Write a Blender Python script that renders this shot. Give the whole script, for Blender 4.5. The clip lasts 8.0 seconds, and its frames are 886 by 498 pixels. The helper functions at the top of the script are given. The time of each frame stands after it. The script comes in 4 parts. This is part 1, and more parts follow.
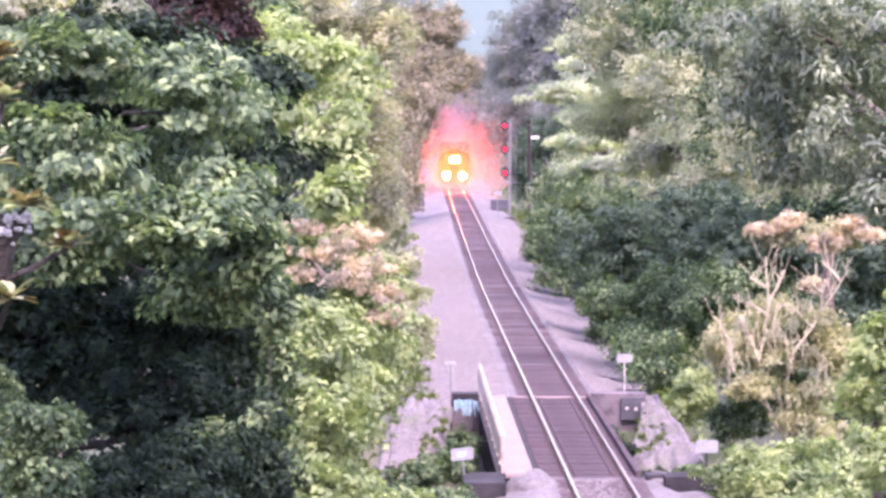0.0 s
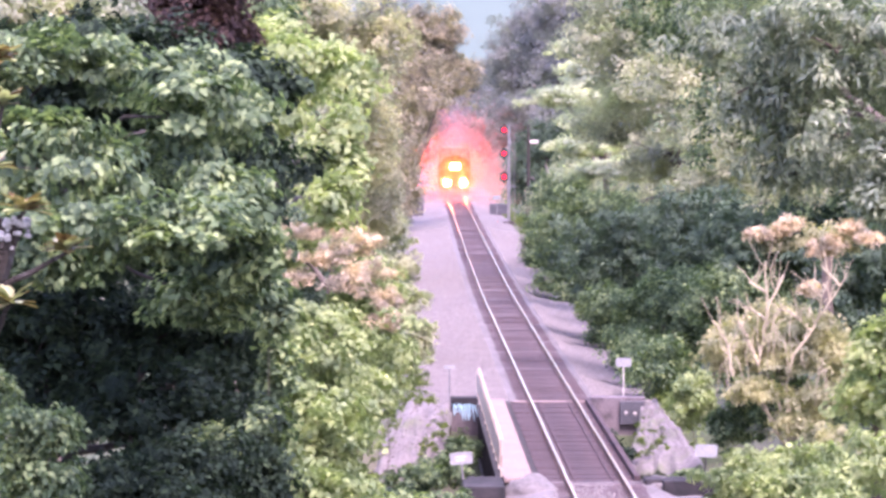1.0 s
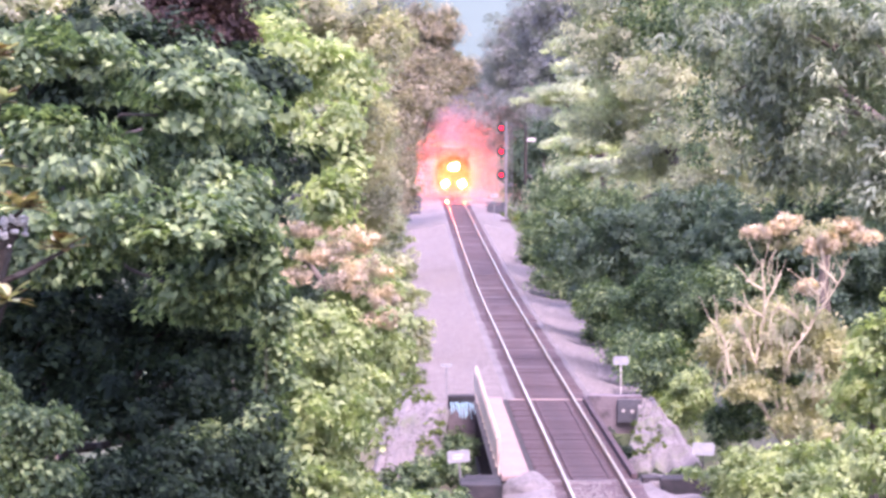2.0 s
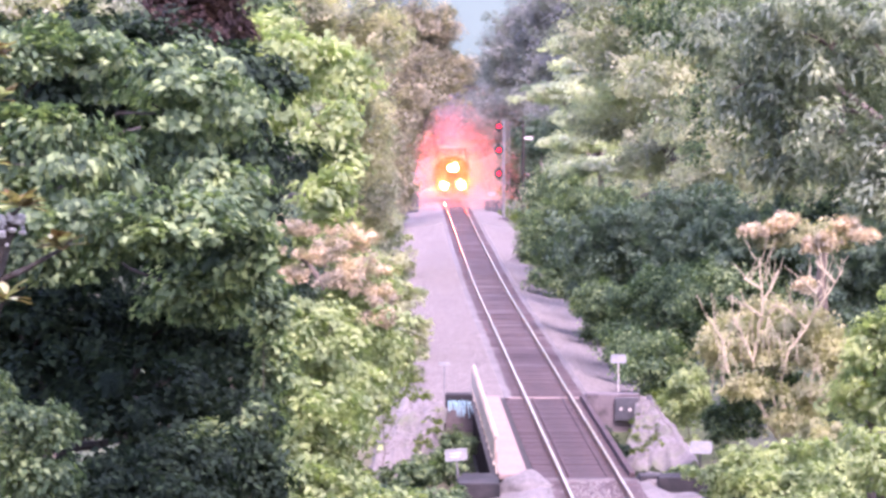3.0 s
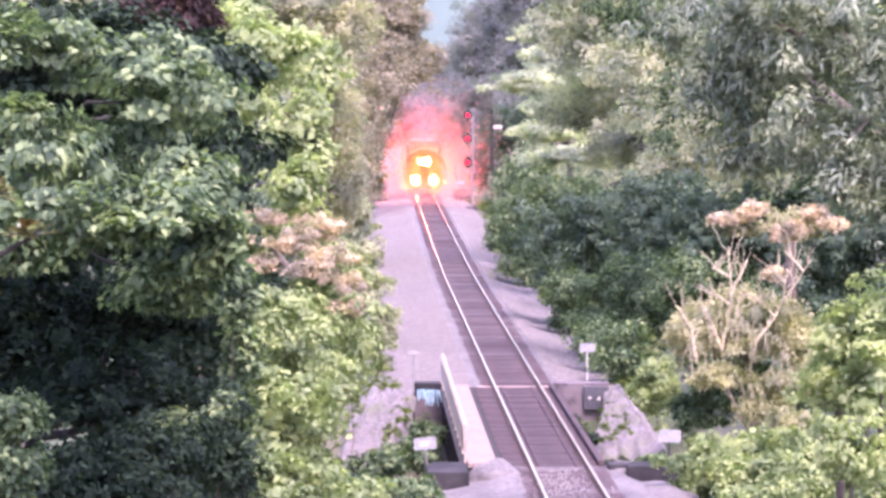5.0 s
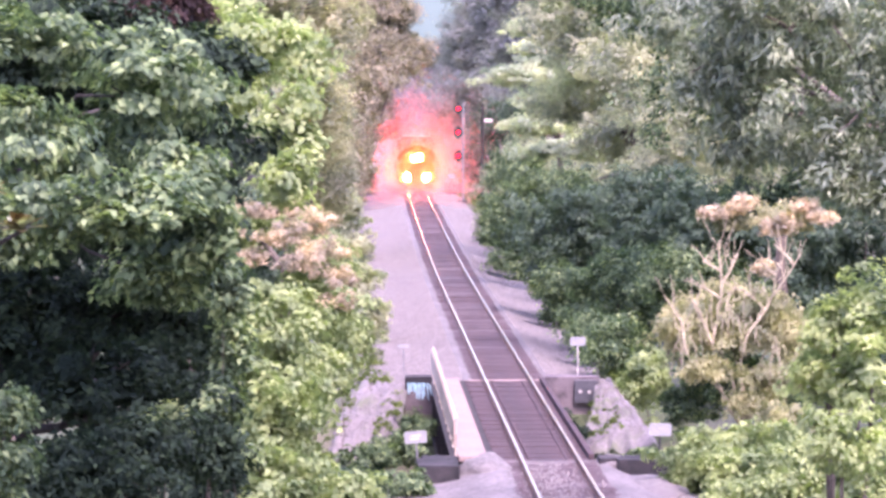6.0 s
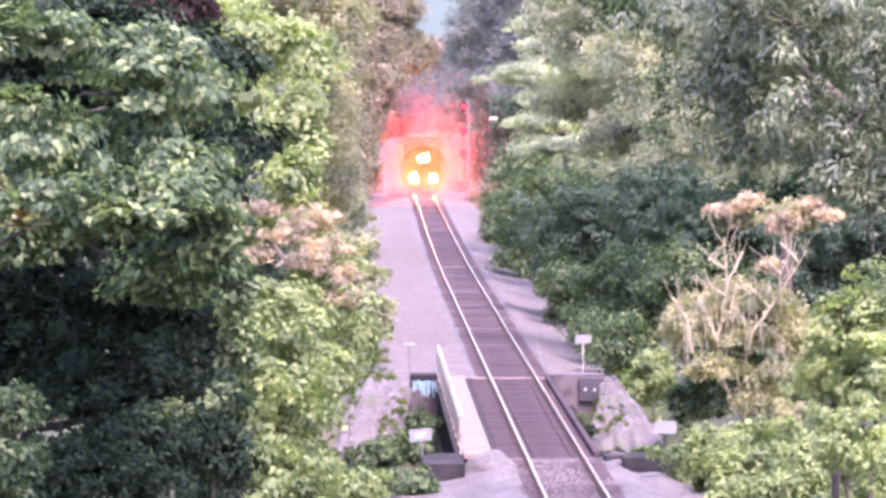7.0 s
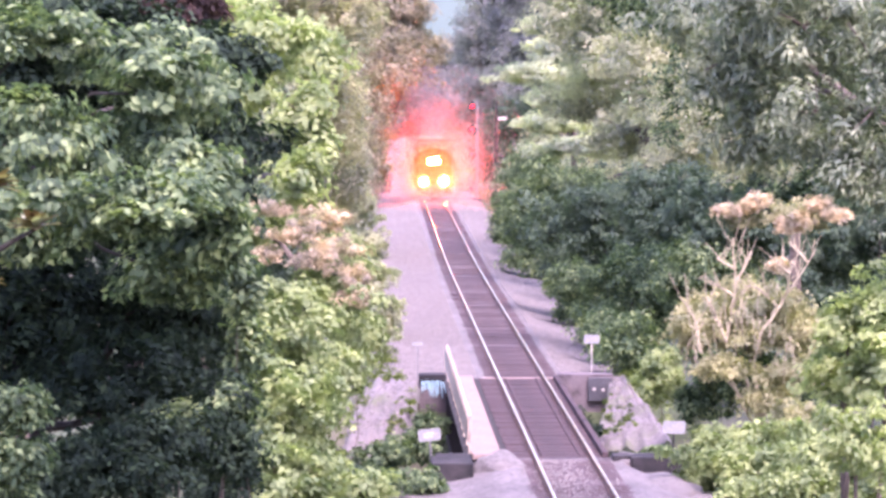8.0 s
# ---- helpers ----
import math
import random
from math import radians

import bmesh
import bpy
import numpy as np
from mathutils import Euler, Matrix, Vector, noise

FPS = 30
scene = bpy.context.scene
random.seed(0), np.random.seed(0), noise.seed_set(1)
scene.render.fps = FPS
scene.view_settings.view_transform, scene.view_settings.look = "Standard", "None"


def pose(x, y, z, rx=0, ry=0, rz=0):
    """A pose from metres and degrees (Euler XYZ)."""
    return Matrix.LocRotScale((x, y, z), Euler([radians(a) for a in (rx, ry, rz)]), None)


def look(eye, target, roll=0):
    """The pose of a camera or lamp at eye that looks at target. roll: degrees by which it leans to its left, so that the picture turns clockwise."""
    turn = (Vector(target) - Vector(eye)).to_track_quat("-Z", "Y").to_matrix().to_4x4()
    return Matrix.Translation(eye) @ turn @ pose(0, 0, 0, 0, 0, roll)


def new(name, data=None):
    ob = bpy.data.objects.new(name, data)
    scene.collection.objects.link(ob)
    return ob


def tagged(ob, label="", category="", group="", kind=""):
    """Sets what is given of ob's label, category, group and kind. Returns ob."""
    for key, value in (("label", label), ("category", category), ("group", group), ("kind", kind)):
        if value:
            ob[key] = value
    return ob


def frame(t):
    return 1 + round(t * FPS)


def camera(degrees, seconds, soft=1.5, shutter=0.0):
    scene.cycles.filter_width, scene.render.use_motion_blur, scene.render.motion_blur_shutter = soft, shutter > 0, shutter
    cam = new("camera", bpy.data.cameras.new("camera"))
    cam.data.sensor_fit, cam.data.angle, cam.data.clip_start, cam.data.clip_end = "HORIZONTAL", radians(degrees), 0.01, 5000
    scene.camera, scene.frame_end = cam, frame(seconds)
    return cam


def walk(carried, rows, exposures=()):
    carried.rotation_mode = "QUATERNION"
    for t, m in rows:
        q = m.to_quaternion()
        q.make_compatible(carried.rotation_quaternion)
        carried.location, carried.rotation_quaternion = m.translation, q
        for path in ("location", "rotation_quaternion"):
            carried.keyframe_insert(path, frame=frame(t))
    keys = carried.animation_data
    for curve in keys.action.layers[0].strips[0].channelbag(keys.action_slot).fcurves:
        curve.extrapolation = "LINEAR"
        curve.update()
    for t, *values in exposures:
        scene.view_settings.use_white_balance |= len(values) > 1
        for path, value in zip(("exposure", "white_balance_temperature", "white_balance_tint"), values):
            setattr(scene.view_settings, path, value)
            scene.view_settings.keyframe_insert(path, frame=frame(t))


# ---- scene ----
# ---- settings ----
EXPO, KELVIN, TINT = 2.27, 6130, 49
SKY, SUN, SUN_EL, SUN_AZ, HEAD_GLOW = 0.15, 1.6, 56, 160, 560.0
# ---- camera: stands on a height beside the line and pans a little by hand ----
EYE = 10.3
cam = camera(12.0, 8.0, 3.1)
TURNS = [  # seconds, turn and tilt in degrees
    (0.0, -0.737, -2.234),
    (0.5, -0.737, -2.234),
    (1.0, -0.750, -2.176),
    (1.5, -0.749, -2.211),
    (1.7, -0.763, -2.205),
    (2.8, -0.814, -2.198),
    (3.0, -0.820, -2.223),
    (3.5, -0.879, -2.258),
    (4.0, -0.984, -2.305),
    (4.5, -1.114, -2.351),
    (5.0, -1.243, -2.375),
    (5.2, -1.274, -2.394),
    (6.3, -1.384, -2.475),
    (6.5, -1.372, -2.480),
    (7.0, -1.302, -2.492),
    (7.5, -1.243, -2.481),
    (8.0, -1.184, -2.492),
]
walk(cam, [(t, pose(0, 0, EYE, 90 + tilt, 0, turn)) for t, turn, tilt in TURNS], [(0.0, EXPO, KELVIN, TINT), (8.0, EXPO, KELVIN, TINT)])

# ---- light: soft evening sky ----
world = bpy.data.worlds.new("sky")
scene.world = world
world.use_nodes = True
wn = world.node_tree
sky = wn.nodes.new("ShaderNodeTexSky")
sky.sky_type, sky.sun_disc = "NISHITA", False
sky.sun_elevation, sky.sun_rotation = radians(SUN_EL), radians(SUN_AZ)
sky.air_density, sky.dust_density = 1.0, 3.0
wn.links.new(sky.outputs[0], wn.nodes["Background"].inputs[0])
wn.nodes["Background"].inputs[1].default_value = SKY
sun = new("sun", bpy.data.lights.new("sun", "SUN"))
sun.data.energy, sun.data.angle, sun.data.color = SUN, radians(20), (1.0, 0.93, 0.84)
az, el = radians(SUN_AZ), radians(SUN_EL)
sun.matrix_world = look(Vector((math.sin(az) * math.cos(el), math.cos(az) * math.cos(el), math.sin(el))) * 100, (0, 0, 0))


# ---- materials ----
def shader(name):
    m = bpy.data.materials.new(name)
    m.use_nodes = True
    nt = m.node_tree
    return m, nt, nt.nodes["Principled BSDF"]


def node(nt, kind, **inputs):
    n = nt.nodes.new(kind)
    for key, value in inputs.items():
        n.inputs[key].default_value = value
    return n


def ramp(nt, source, stops):
    r = nt.nodes.new("ShaderNodeValToRGB")
    while len(r.color_ramp.elements) < len(stops):
        r.color_ramp.elements.new(0.5)
    for e, (p, c) in zip(r.color_ramp.elements, stops):
        e.position, e.color = p, (*c, 1)
    nt.links.new(source, r.inputs[0])
    return r.outputs[0]


def mixed(nt, fac, a, b, blend="MIX"):
    m = nt.nodes.new("ShaderNodeMix")
    m.data_type, m.blend_type = "RGBA", blend
    for value, socket in ((fac, m.inputs[0]), (a, m.inputs[6]), (b, m.inputs[7])):
        if isinstance(value, (int, float)):
            socket.default_value = value
        elif isinstance(value, tuple):
            socket.default_value = (*value, 1)
        else:
            nt.links.new(value, socket)
    return m.outputs[2]


def surface(name, c1, c2, scale=3.0, rough=0.8, metal=0.0, bump=0.3, fine=40.0, stain=None, stain_scale=0.4, stretch=(1, 1, 1)):
    """Two scales of variation, a bump, and stains with a shape of their own."""
    m, nt, b = shader(name)
    tc = nt.nodes.new("ShaderNodeTexCoord")
    mp = nt.nodes.new("ShaderNodeMapping")
    mp.inputs["Scale"].default_value = stretch
    nt.links.new(tc.outputs["Object"], mp.inputs[0])
    n1 = node(nt, "ShaderNodeTexNoise", Scale=scale, Detail=6.0, Roughness=0.65)
    n2 = node(nt, "ShaderNodeTexNoise", Scale=fine, Detail=3.0)
    for n in (n1, n2):
        nt.links.new(mp.outputs[0], n.inputs["Vector"])
    col = ramp(nt, n1.outputs[0], [(0.3, c1), (0.7, c2)])
    grain = ramp(nt, n2.outputs[0], [(0.3, (0.72, 0.72, 0.72)), (0.7, (1.2, 1.2, 1.2))])
    col = mixed(nt, 1.0, col, grain, "MULTIPLY")
    if stain:
        n3 = node(nt, "ShaderNodeTexNoise", Scale=stain_scale, Detail=5.0, Roughness=0.6)
        nt.links.new(mp.outputs[0], n3.inputs["Vector"])
        col = mixed(nt, ramp(nt, n3.outputs[0], [(0.48, (0, 0, 0)), (0.66, (1, 1, 1))]), col, stain)
    nt.links.new(col, b.inputs["Base Color"])
    b.inputs["Roughness"].default_value, b.inputs["Metallic"].default_value = rough, metal
    bp = node(nt, "ShaderNodeBump", Strength=bump, Distance=0.03)
    nt.links.new(n2.outputs[0], bp.inputs["Height"])
    nt.links.new(bp.outputs[0], b.inputs["Normal"])
    return m


def leafage(name, dark, mid, light, rough=0.6, through_light=0.36, patch=1.5):
    """Leaves: each its own tone, patches standing for lit and shaded clumps, some light shining through."""
    m, nt, b = shader(name)
    dark, mid, light = [(1.01 * r, 0.99 * g, 1.02 * v) for r, g, v in (dark, mid, light)]
    geo = nt.nodes.new("ShaderNodeNewGeometry")
    tc = nt.nodes.new("ShaderNodeTexCoord")
    n1 = node(nt, "ShaderNodeTexNoise", Scale=patch, Detail=2.0)
    nt.links.new(tc.outputs["Object"], n1.inputs["Vector"])
    one = ramp(nt, geo.outputs["Random Per Island"], [(0.0, dark), (0.55, mid), (1.0, light)])
    # Clump-sized light and shade, put into the leaf colour.
    two = ramp(nt, n1.outputs[0], [(0.36, (0.6, 0.66, 0.7)), (0.66, (1.32, 1.28, 1.15))])
    col = mixed(nt, 1.0, one, two, "MULTIPLY")
    nt.links.new(col, b.inputs["Base Color"])
    b.inputs["Roughness"].default_value = rough
    b.inputs["Specular IOR Level"].default_value = 0.2
    tr = nt.nodes.new("ShaderNodeBsdfTranslucent")
    nt.links.new(mixed(nt, 1.0, col, (1.3, 1.5, 0.75), "MULTIPLY"), tr.inputs[0])
    mx = nt.nodes.new("ShaderNodeMixShader")
    mx.inputs[0].default_value = through_light
    nt.links.new(b.outputs[0], mx.inputs[1])
    nt.links.new(tr.outputs[0], mx.inputs[2])
    nt.links.new(mx.outputs[0], nt.nodes["Material Output"].inputs[0])
    return m


def glow(name, colour, strength):
    m, nt, b = shader(name)
    b.inputs["Base Color"].default_value = (*colour, 1)
    b.inputs["Emission Color"].default_value = (*colour, 1)
    b.inputs["Emission Strength"].default_value = strength
    return m


M_BALLAST = surface("pale_ballast", (0.09, 0.081, 0.081), (0.178, 0.159, 0.159), 0.9, 0.95, 0, 0.55, 8.0, (0.11, 0.096, 0.094), 0.3, (1, 0.4, 1))
M_STONE = surface("crushed_stone", (0.115, 0.103, 0.103), (0.192, 0.171, 0.172), 2.5, 0.95, 0, 0.4, 12.0)
M_OILY = surface("oily_ballast", (0.046, 0.028, 0.031), (0.082, 0.052, 0.056), 1.2, 0.9, 0, 0.8, 14.0, (0.11, 0.085, 0.09), 0.3)
M_TIE = surface("creosoted_wood", (0.044, 0.026, 0.029), (0.08, 0.05, 0.054), 0.6, 0.85, 0, 0.5, 30.0, (0.022, 0.014, 0.016), 0.55)
M_RAIL = surface("worn_rail_steel", (0.85, 0.64, 0.47), (0.95, 0.76, 0.56), 1.0, 0.24, 0.8, 0.02, 60.0)
M_RUST = surface("rusty_steel", (0.11, 0.062, 0.045), (0.2, 0.12, 0.09), 2.0, 0.8, 0.3, 0.3, 30.0)
M_CONCRETE = surface("weathered_concrete", (0.1, 0.08, 0.088), (0.155, 0.126, 0.136), 0.8, 0.9, 0, 0.4, 25.0, (0.036, 0.029, 0.034), 1.1)
M_WALKWAY = surface("pale_walkway_concrete", (0.215, 0.155, 0.142), (0.27, 0.2, 0.182), 0.7, 0.9, 0, 0.3, 25.0)
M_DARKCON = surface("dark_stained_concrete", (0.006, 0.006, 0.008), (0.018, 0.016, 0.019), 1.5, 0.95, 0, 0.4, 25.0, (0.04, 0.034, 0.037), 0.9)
M_GIRDER = surface("dark_girder_paint", (0.014, 0.012, 0.013), (0.035, 0.03, 0.031), 1.5, 0.95, 0.0, 0.3, 30.0)
M_WHITE = surface("white_painted_steel", (0.40, 0.36, 0.34), (0.5, 0.46, 0.43), 1.5, 0.6, 0, 0.2, 30.0)
M_CREAM = surface("cream_railing_paint", (0.42, 0.335, 0.275), (0.52, 0.43, 0.36), 1.2, 0.65, 0, 0.2, 30.0, (0.24, 0.18, 0.15), 1.5)
M_SIGNWHITE = surface("white_sign_sheet", (0.21, 0.21, 0.222), (0.26, 0.26, 0.272), 3.0, 0.5, 0, 0.05, 30.0)
M_SIGNGREY = surface("faded_sign_print", (0.42, 0.42, 0.45), (0.5, 0.5, 0.53), 3.0, 0.6, 0, 0.05, 30.0)
M_GALV = surface("galvanised_steel", (0.2, 0.19, 0.2), (0.28, 0.27, 0.28), 3.0, 0.5, 0.6, 0.1, 30.0)
M_BLACK = surface("black_paint", (0.012, 0.012, 0.013), (0.03, 0.03, 0.03), 3.0, 0.6, 0, 0.1, 30.0)
M_SPRAY = surface("pale_blue_spray_paint", (0.2, 0.42, 0.5), (0.45, 0.62, 0.68), 6.0, 0.7, 0, 0.1, 30.0)
M_GROUND = surface("weedy_ground", (0.03, 0.05, 0.022), (0.07, 0.085, 0.04), 0.5, 0.95, 0, 0.8, 9.0, (0.11, 0.10, 0.07), 0.15)
M_GRAVEL = surface("slope_gravel", (0.12, 0.106, 0.108), (0.182, 0.161, 0.163), 1.0, 0.95, 0, 0.8, 9.0, (0.10, 0.11, 0.065), 0.45)
# Own paint unknown; the orange stands for lamp glow on the body.
M_CABIN = surface("glow_orange_locomotive_paint", (0.32, 0.045, 0.012), (0.42, 0.07, 0.02), 1.0, 0.4, 0, 0.05, 20.0)
M_CABINET = surface("aluminium_cabinet", (0.05, 0.05, 0.062), (0.09, 0.088, 0.10), 2.0, 0.5, 0.3, 0.1, 20.0)
M_BARK = surface("grey_brown_bark", (0.06, 0.048, 0.04), (0.15, 0.12, 0.10), 2.0, 0.9, 0, 1.0, 18.0, stretch=(1, 1, 0.3))
# Darkest bark; on the west trees' limbs it stands for shade.
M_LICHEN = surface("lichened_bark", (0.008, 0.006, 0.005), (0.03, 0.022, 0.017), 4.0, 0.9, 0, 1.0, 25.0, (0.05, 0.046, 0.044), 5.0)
M_PALELICHEN = surface("pale_lichen", (0.26, 0.26, 0.255), (0.44, 0.44, 0.43), 30.0, 0.95, 0, 0.8, 80.0)
M_BLEACHED = surface("bleached_dead_wood", (0.29, 0.25, 0.165), (0.41, 0.36, 0.25), 3.0, 0.8, 0, 0.5, 25.0)
M_GLASS, gnt, gb = shader("cab_glass")
gb.inputs["Base Color"].default_value, gb.inputs["Roughness"].default_value = (0.02, 0.025, 0.03, 1), 0.05
M_HEAD = glow("headlight_glow", (1.0, 0.125, 0.02), HEAD_GLOW)
M_DITCH = glow("ditch_light_glow", (1.0, 0.125, 0.02), HEAD_GLOW)
M_RED = glow("red_signal_glow", (1.0, 0.012, 0.02), 1.6)

LEAF = {
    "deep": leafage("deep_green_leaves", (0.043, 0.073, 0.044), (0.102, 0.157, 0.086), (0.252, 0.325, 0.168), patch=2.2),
    # Leaves of the hollow: its shade is put into this near-black colour.
    "hollow_shade": leafage("hollow_shade_leaves", (0.009, 0.02, 0.014), (0.019, 0.036, 0.025), (0.042, 0.07, 0.04), 0.85, 0.25),
    # Thicket green, its tone raised for the haze over the bank.
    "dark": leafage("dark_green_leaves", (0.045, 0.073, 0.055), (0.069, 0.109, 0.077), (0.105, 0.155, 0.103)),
    "yellow": leafage("yellow_green_leaves", (0.178, 0.23, 0.105), (0.23, 0.29, 0.135), (0.29, 0.348, 0.175)),
    # Yellow-green scaled up: brightness put into the colour of crowns left in shade.
    "fresh": leafage("brightened_green_leaves", (0.235, 0.29, 0.145), (0.3, 0.36, 0.185), (0.355, 0.41, 0.22), 0.7, 0.48),
    # Grey and pale greens: aerial haze is mixed into the colour.
    "grey": leafage("haze_grey_green_leaves", (0.295, 0.308, 0.245), (0.342, 0.356, 0.285), (0.392, 0.408, 0.322), 0.8, 0.54, 0.6),
    "pale": leafage("haze_pale_green_leaves", (0.385, 0.415, 0.337), (0.422, 0.452, 0.367), (0.46, 0.49, 0.396), 0.8, 0.56, 0.6),
    "brown": leafage("olive_brown_leaves", (0.2, 0.182, 0.142), (0.255, 0.232, 0.18), (0.32, 0.29, 0.228), 0.7, 0.42),
    "copper": leafage("copper_red_leaves", (0.022, 0.013, 0.015), (0.04, 0.025, 0.026), (0.07, 0.045, 0.04)),
    "willow": leafage("narrow_green_leaves", (0.105, 0.135, 0.095), (0.185, 0.226, 0.158), (0.315, 0.36, 0.27), 0.45),
    "vine": leafage("tan_olive_vine", (0.25, 0.25, 0.15), (0.305, 0.305, 0.19), (0.37, 0.365, 0.24), 0.7, 0.4, 0.8),
    # Tan-green lifted in tone, standing for haze before the tree.
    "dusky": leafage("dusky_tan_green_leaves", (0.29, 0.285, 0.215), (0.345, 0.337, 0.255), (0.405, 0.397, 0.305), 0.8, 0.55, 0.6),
    "pink": leafage("pink_silky_blossom", (0.37, 0.30, 0.235), (0.47, 0.385, 0.305), (0.58, 0.48, 0.385), 0.8),
    # Distance haze is put into this even, blue-grey leaf colour.
    "far": leafage("haze_blue_far_leaves", (0.19, 0.2, 0.222), (0.203, 0.212, 0.235), (0.22, 0.23, 0.252), 0.9, 0.48, 0.1),
    "magnolia": leafage("leathery_leaves", (0.085, 0.045, 0.02), (0.18, 0.155, 0.075), (0.42, 0.46, 0.3), 0.35),
    "grass": leafage("rank_grass", (0.05, 0.08, 0.025), (0.10, 0.14, 0.04), (0.17, 0.21, 0.07), 0.6),
}


# ---- building helpers ----
def part(name, bm, material, parent=None, label=""):
    me = bpy.data.meshes.new(name)
    bm.to_mesh(me)
    bm.free()
    me.materials.append(material)
    ob = new(name, me)
    ob.parent = parent
    return tagged(ob, label)


def root(name, m=Matrix(), label="", category="", group="", kind=""):
    ob = new(name)
    ob.empty_display_size = 0.2
    ob.matrix_world = m
    return tagged(ob, label, category, group, kind)


def box(bm, x0, x1, y0, y1, z0, z1, bevel=0.0, m=Matrix()):
    r = bmesh.ops.create_cube(bm, size=1.0, matrix=m @ Matrix.Translation(((x0 + x1) / 2, (y0 + y1) / 2, (z0 + z1) / 2)) @ Matrix.Diagonal((x1 - x0, y1 - y0, z1 - z0, 1)))
    if bevel:
        es = {e for v in r["verts"] for e in v.link_edges}
        bmesh.ops.bevel(bm, geom=list(es), offset=bevel, segments=2, affect="EDGES", profile=0.6)
    return bm


def rod(bm, a, b, r0, r1=None, n=10):
    a, b = Vector(a), Vector(b)
    q = (b - a).to_track_quat("Z", "Y").to_matrix().to_4x4()
    bmesh.ops.create_cone(bm, cap_ends=True, segments=n, radius1=r0, radius2=r0 if r1 is None else r1, depth=(b - a).length, matrix=Matrix.Translation((a + b) / 2) @ q)
    return bm


def smooth(ob):
    for p in ob.data.polygons:
        p.use_smooth = True
    return ob


def sheet(name, verts, faces, material):
    me = bpy.data.meshes.new(name)
    me.from_pydata(verts, [], faces)
    me.materials.append(material)
    return new(name, me)


def sweep(section, ys, x_of, z=0.0, closed=True):
    """A section (offset, height) carried along the line of the track."""
    vs, fs, n = [], [], len(section)
    for y in ys:
        x = x_of(y)
        vs += [(x + a, y, z + b) for a, b in section]
    for i in range(len(ys) - 1):
        for j in range(n if closed else n - 1):
            k = (j + 1) % n
            fs.append((i * n + j, i * n + k, (i + 1) * n + k, (i + 1) * n + j))
    return vs, fs


# ---- ground ----
def line(y):
    """The track's middle: straight, then a slow bend to the right."""
    s = max(0.0, y - 205.0)
    bend = 0.0055 * s * s / (s + 30.0)
    t = max(0.0, y - 430.0)
    return 5.5 + bend + 0.00003 * t * t


def ease(a, b, v):
    v = min(1.0, max(0.0, (v - a) / (b - a)))
    return v * v * (3 - 2 * v)


BRIDGE0, BRIDGE1 = 112.0, 140.5


def height(x, y):
    d = x - line(y)
    z = -0.62
    if d < -4.6:
        z -= 0.45 * min(-4.6 - d, 6.0)
    if d > 4.0:
        z -= 0.40 * min(d - 4.0, 3.0)
    z += 3.0 * ease(14, 40, d) + 2.0 * ease(-14, -40, d)
    into = min(y - BRIDGE0, BRIDGE1 - y)
    if into > 0:
        z = min(z, max(-5.5, -1.5 - 0.42 * into))
    side = max(0.0, abs(d) - 3.3)
    if 0 < BRIDGE0 - y < 6 or 0 < y - BRIDGE1 < 10:
        off = BRIDGE0 - y if y < BRIDGE0 else y - BRIDGE1
        z = min(z, max(-1.5 + 0.42 * off, z - 0.35 * side))
    z += 0.12 * noise.noise((x * 0.4, y * 0.4, 0)) * ease(4.0, 5.0, abs(d))
    return z


def grid(xs, ys, material, name, up=0.0):
    vs = [(x, y, height(x, y) + up) for y in ys for x in xs]
    n = len(xs)
    fs = [(j * n + i, j * n + i + 1, (j + 1) * n + i + 1, (j + 1) * n + i) for j in range(len(ys) - 1) for i in range(n - 1)]
    ob = sheet(name, vs, fs, material)
    return smooth(ob)


xs = [-3500, -1500, -600, -250, -120, -70, -45, -30, -24, -20, -17] + [-15 + 0.7 * i for i in range(60)] + [30, 34, 40, 50, 70, 120, 250, 600, 1500, 3500]
ys = [-3000, -1000, -300, -100, 0, 40, 60, 75, 85] + [90 + 0.75 * i for i in range(94)] + [162 + 4 * i for i in range(80)] + [500, 560, 640, 800, 1100, 1600, 2400, 4500]
tagged(grid(xs, ys, M_GROUND, "ground"), "weedy green and earthy ground falling away from the track", "ground", kind="structure")


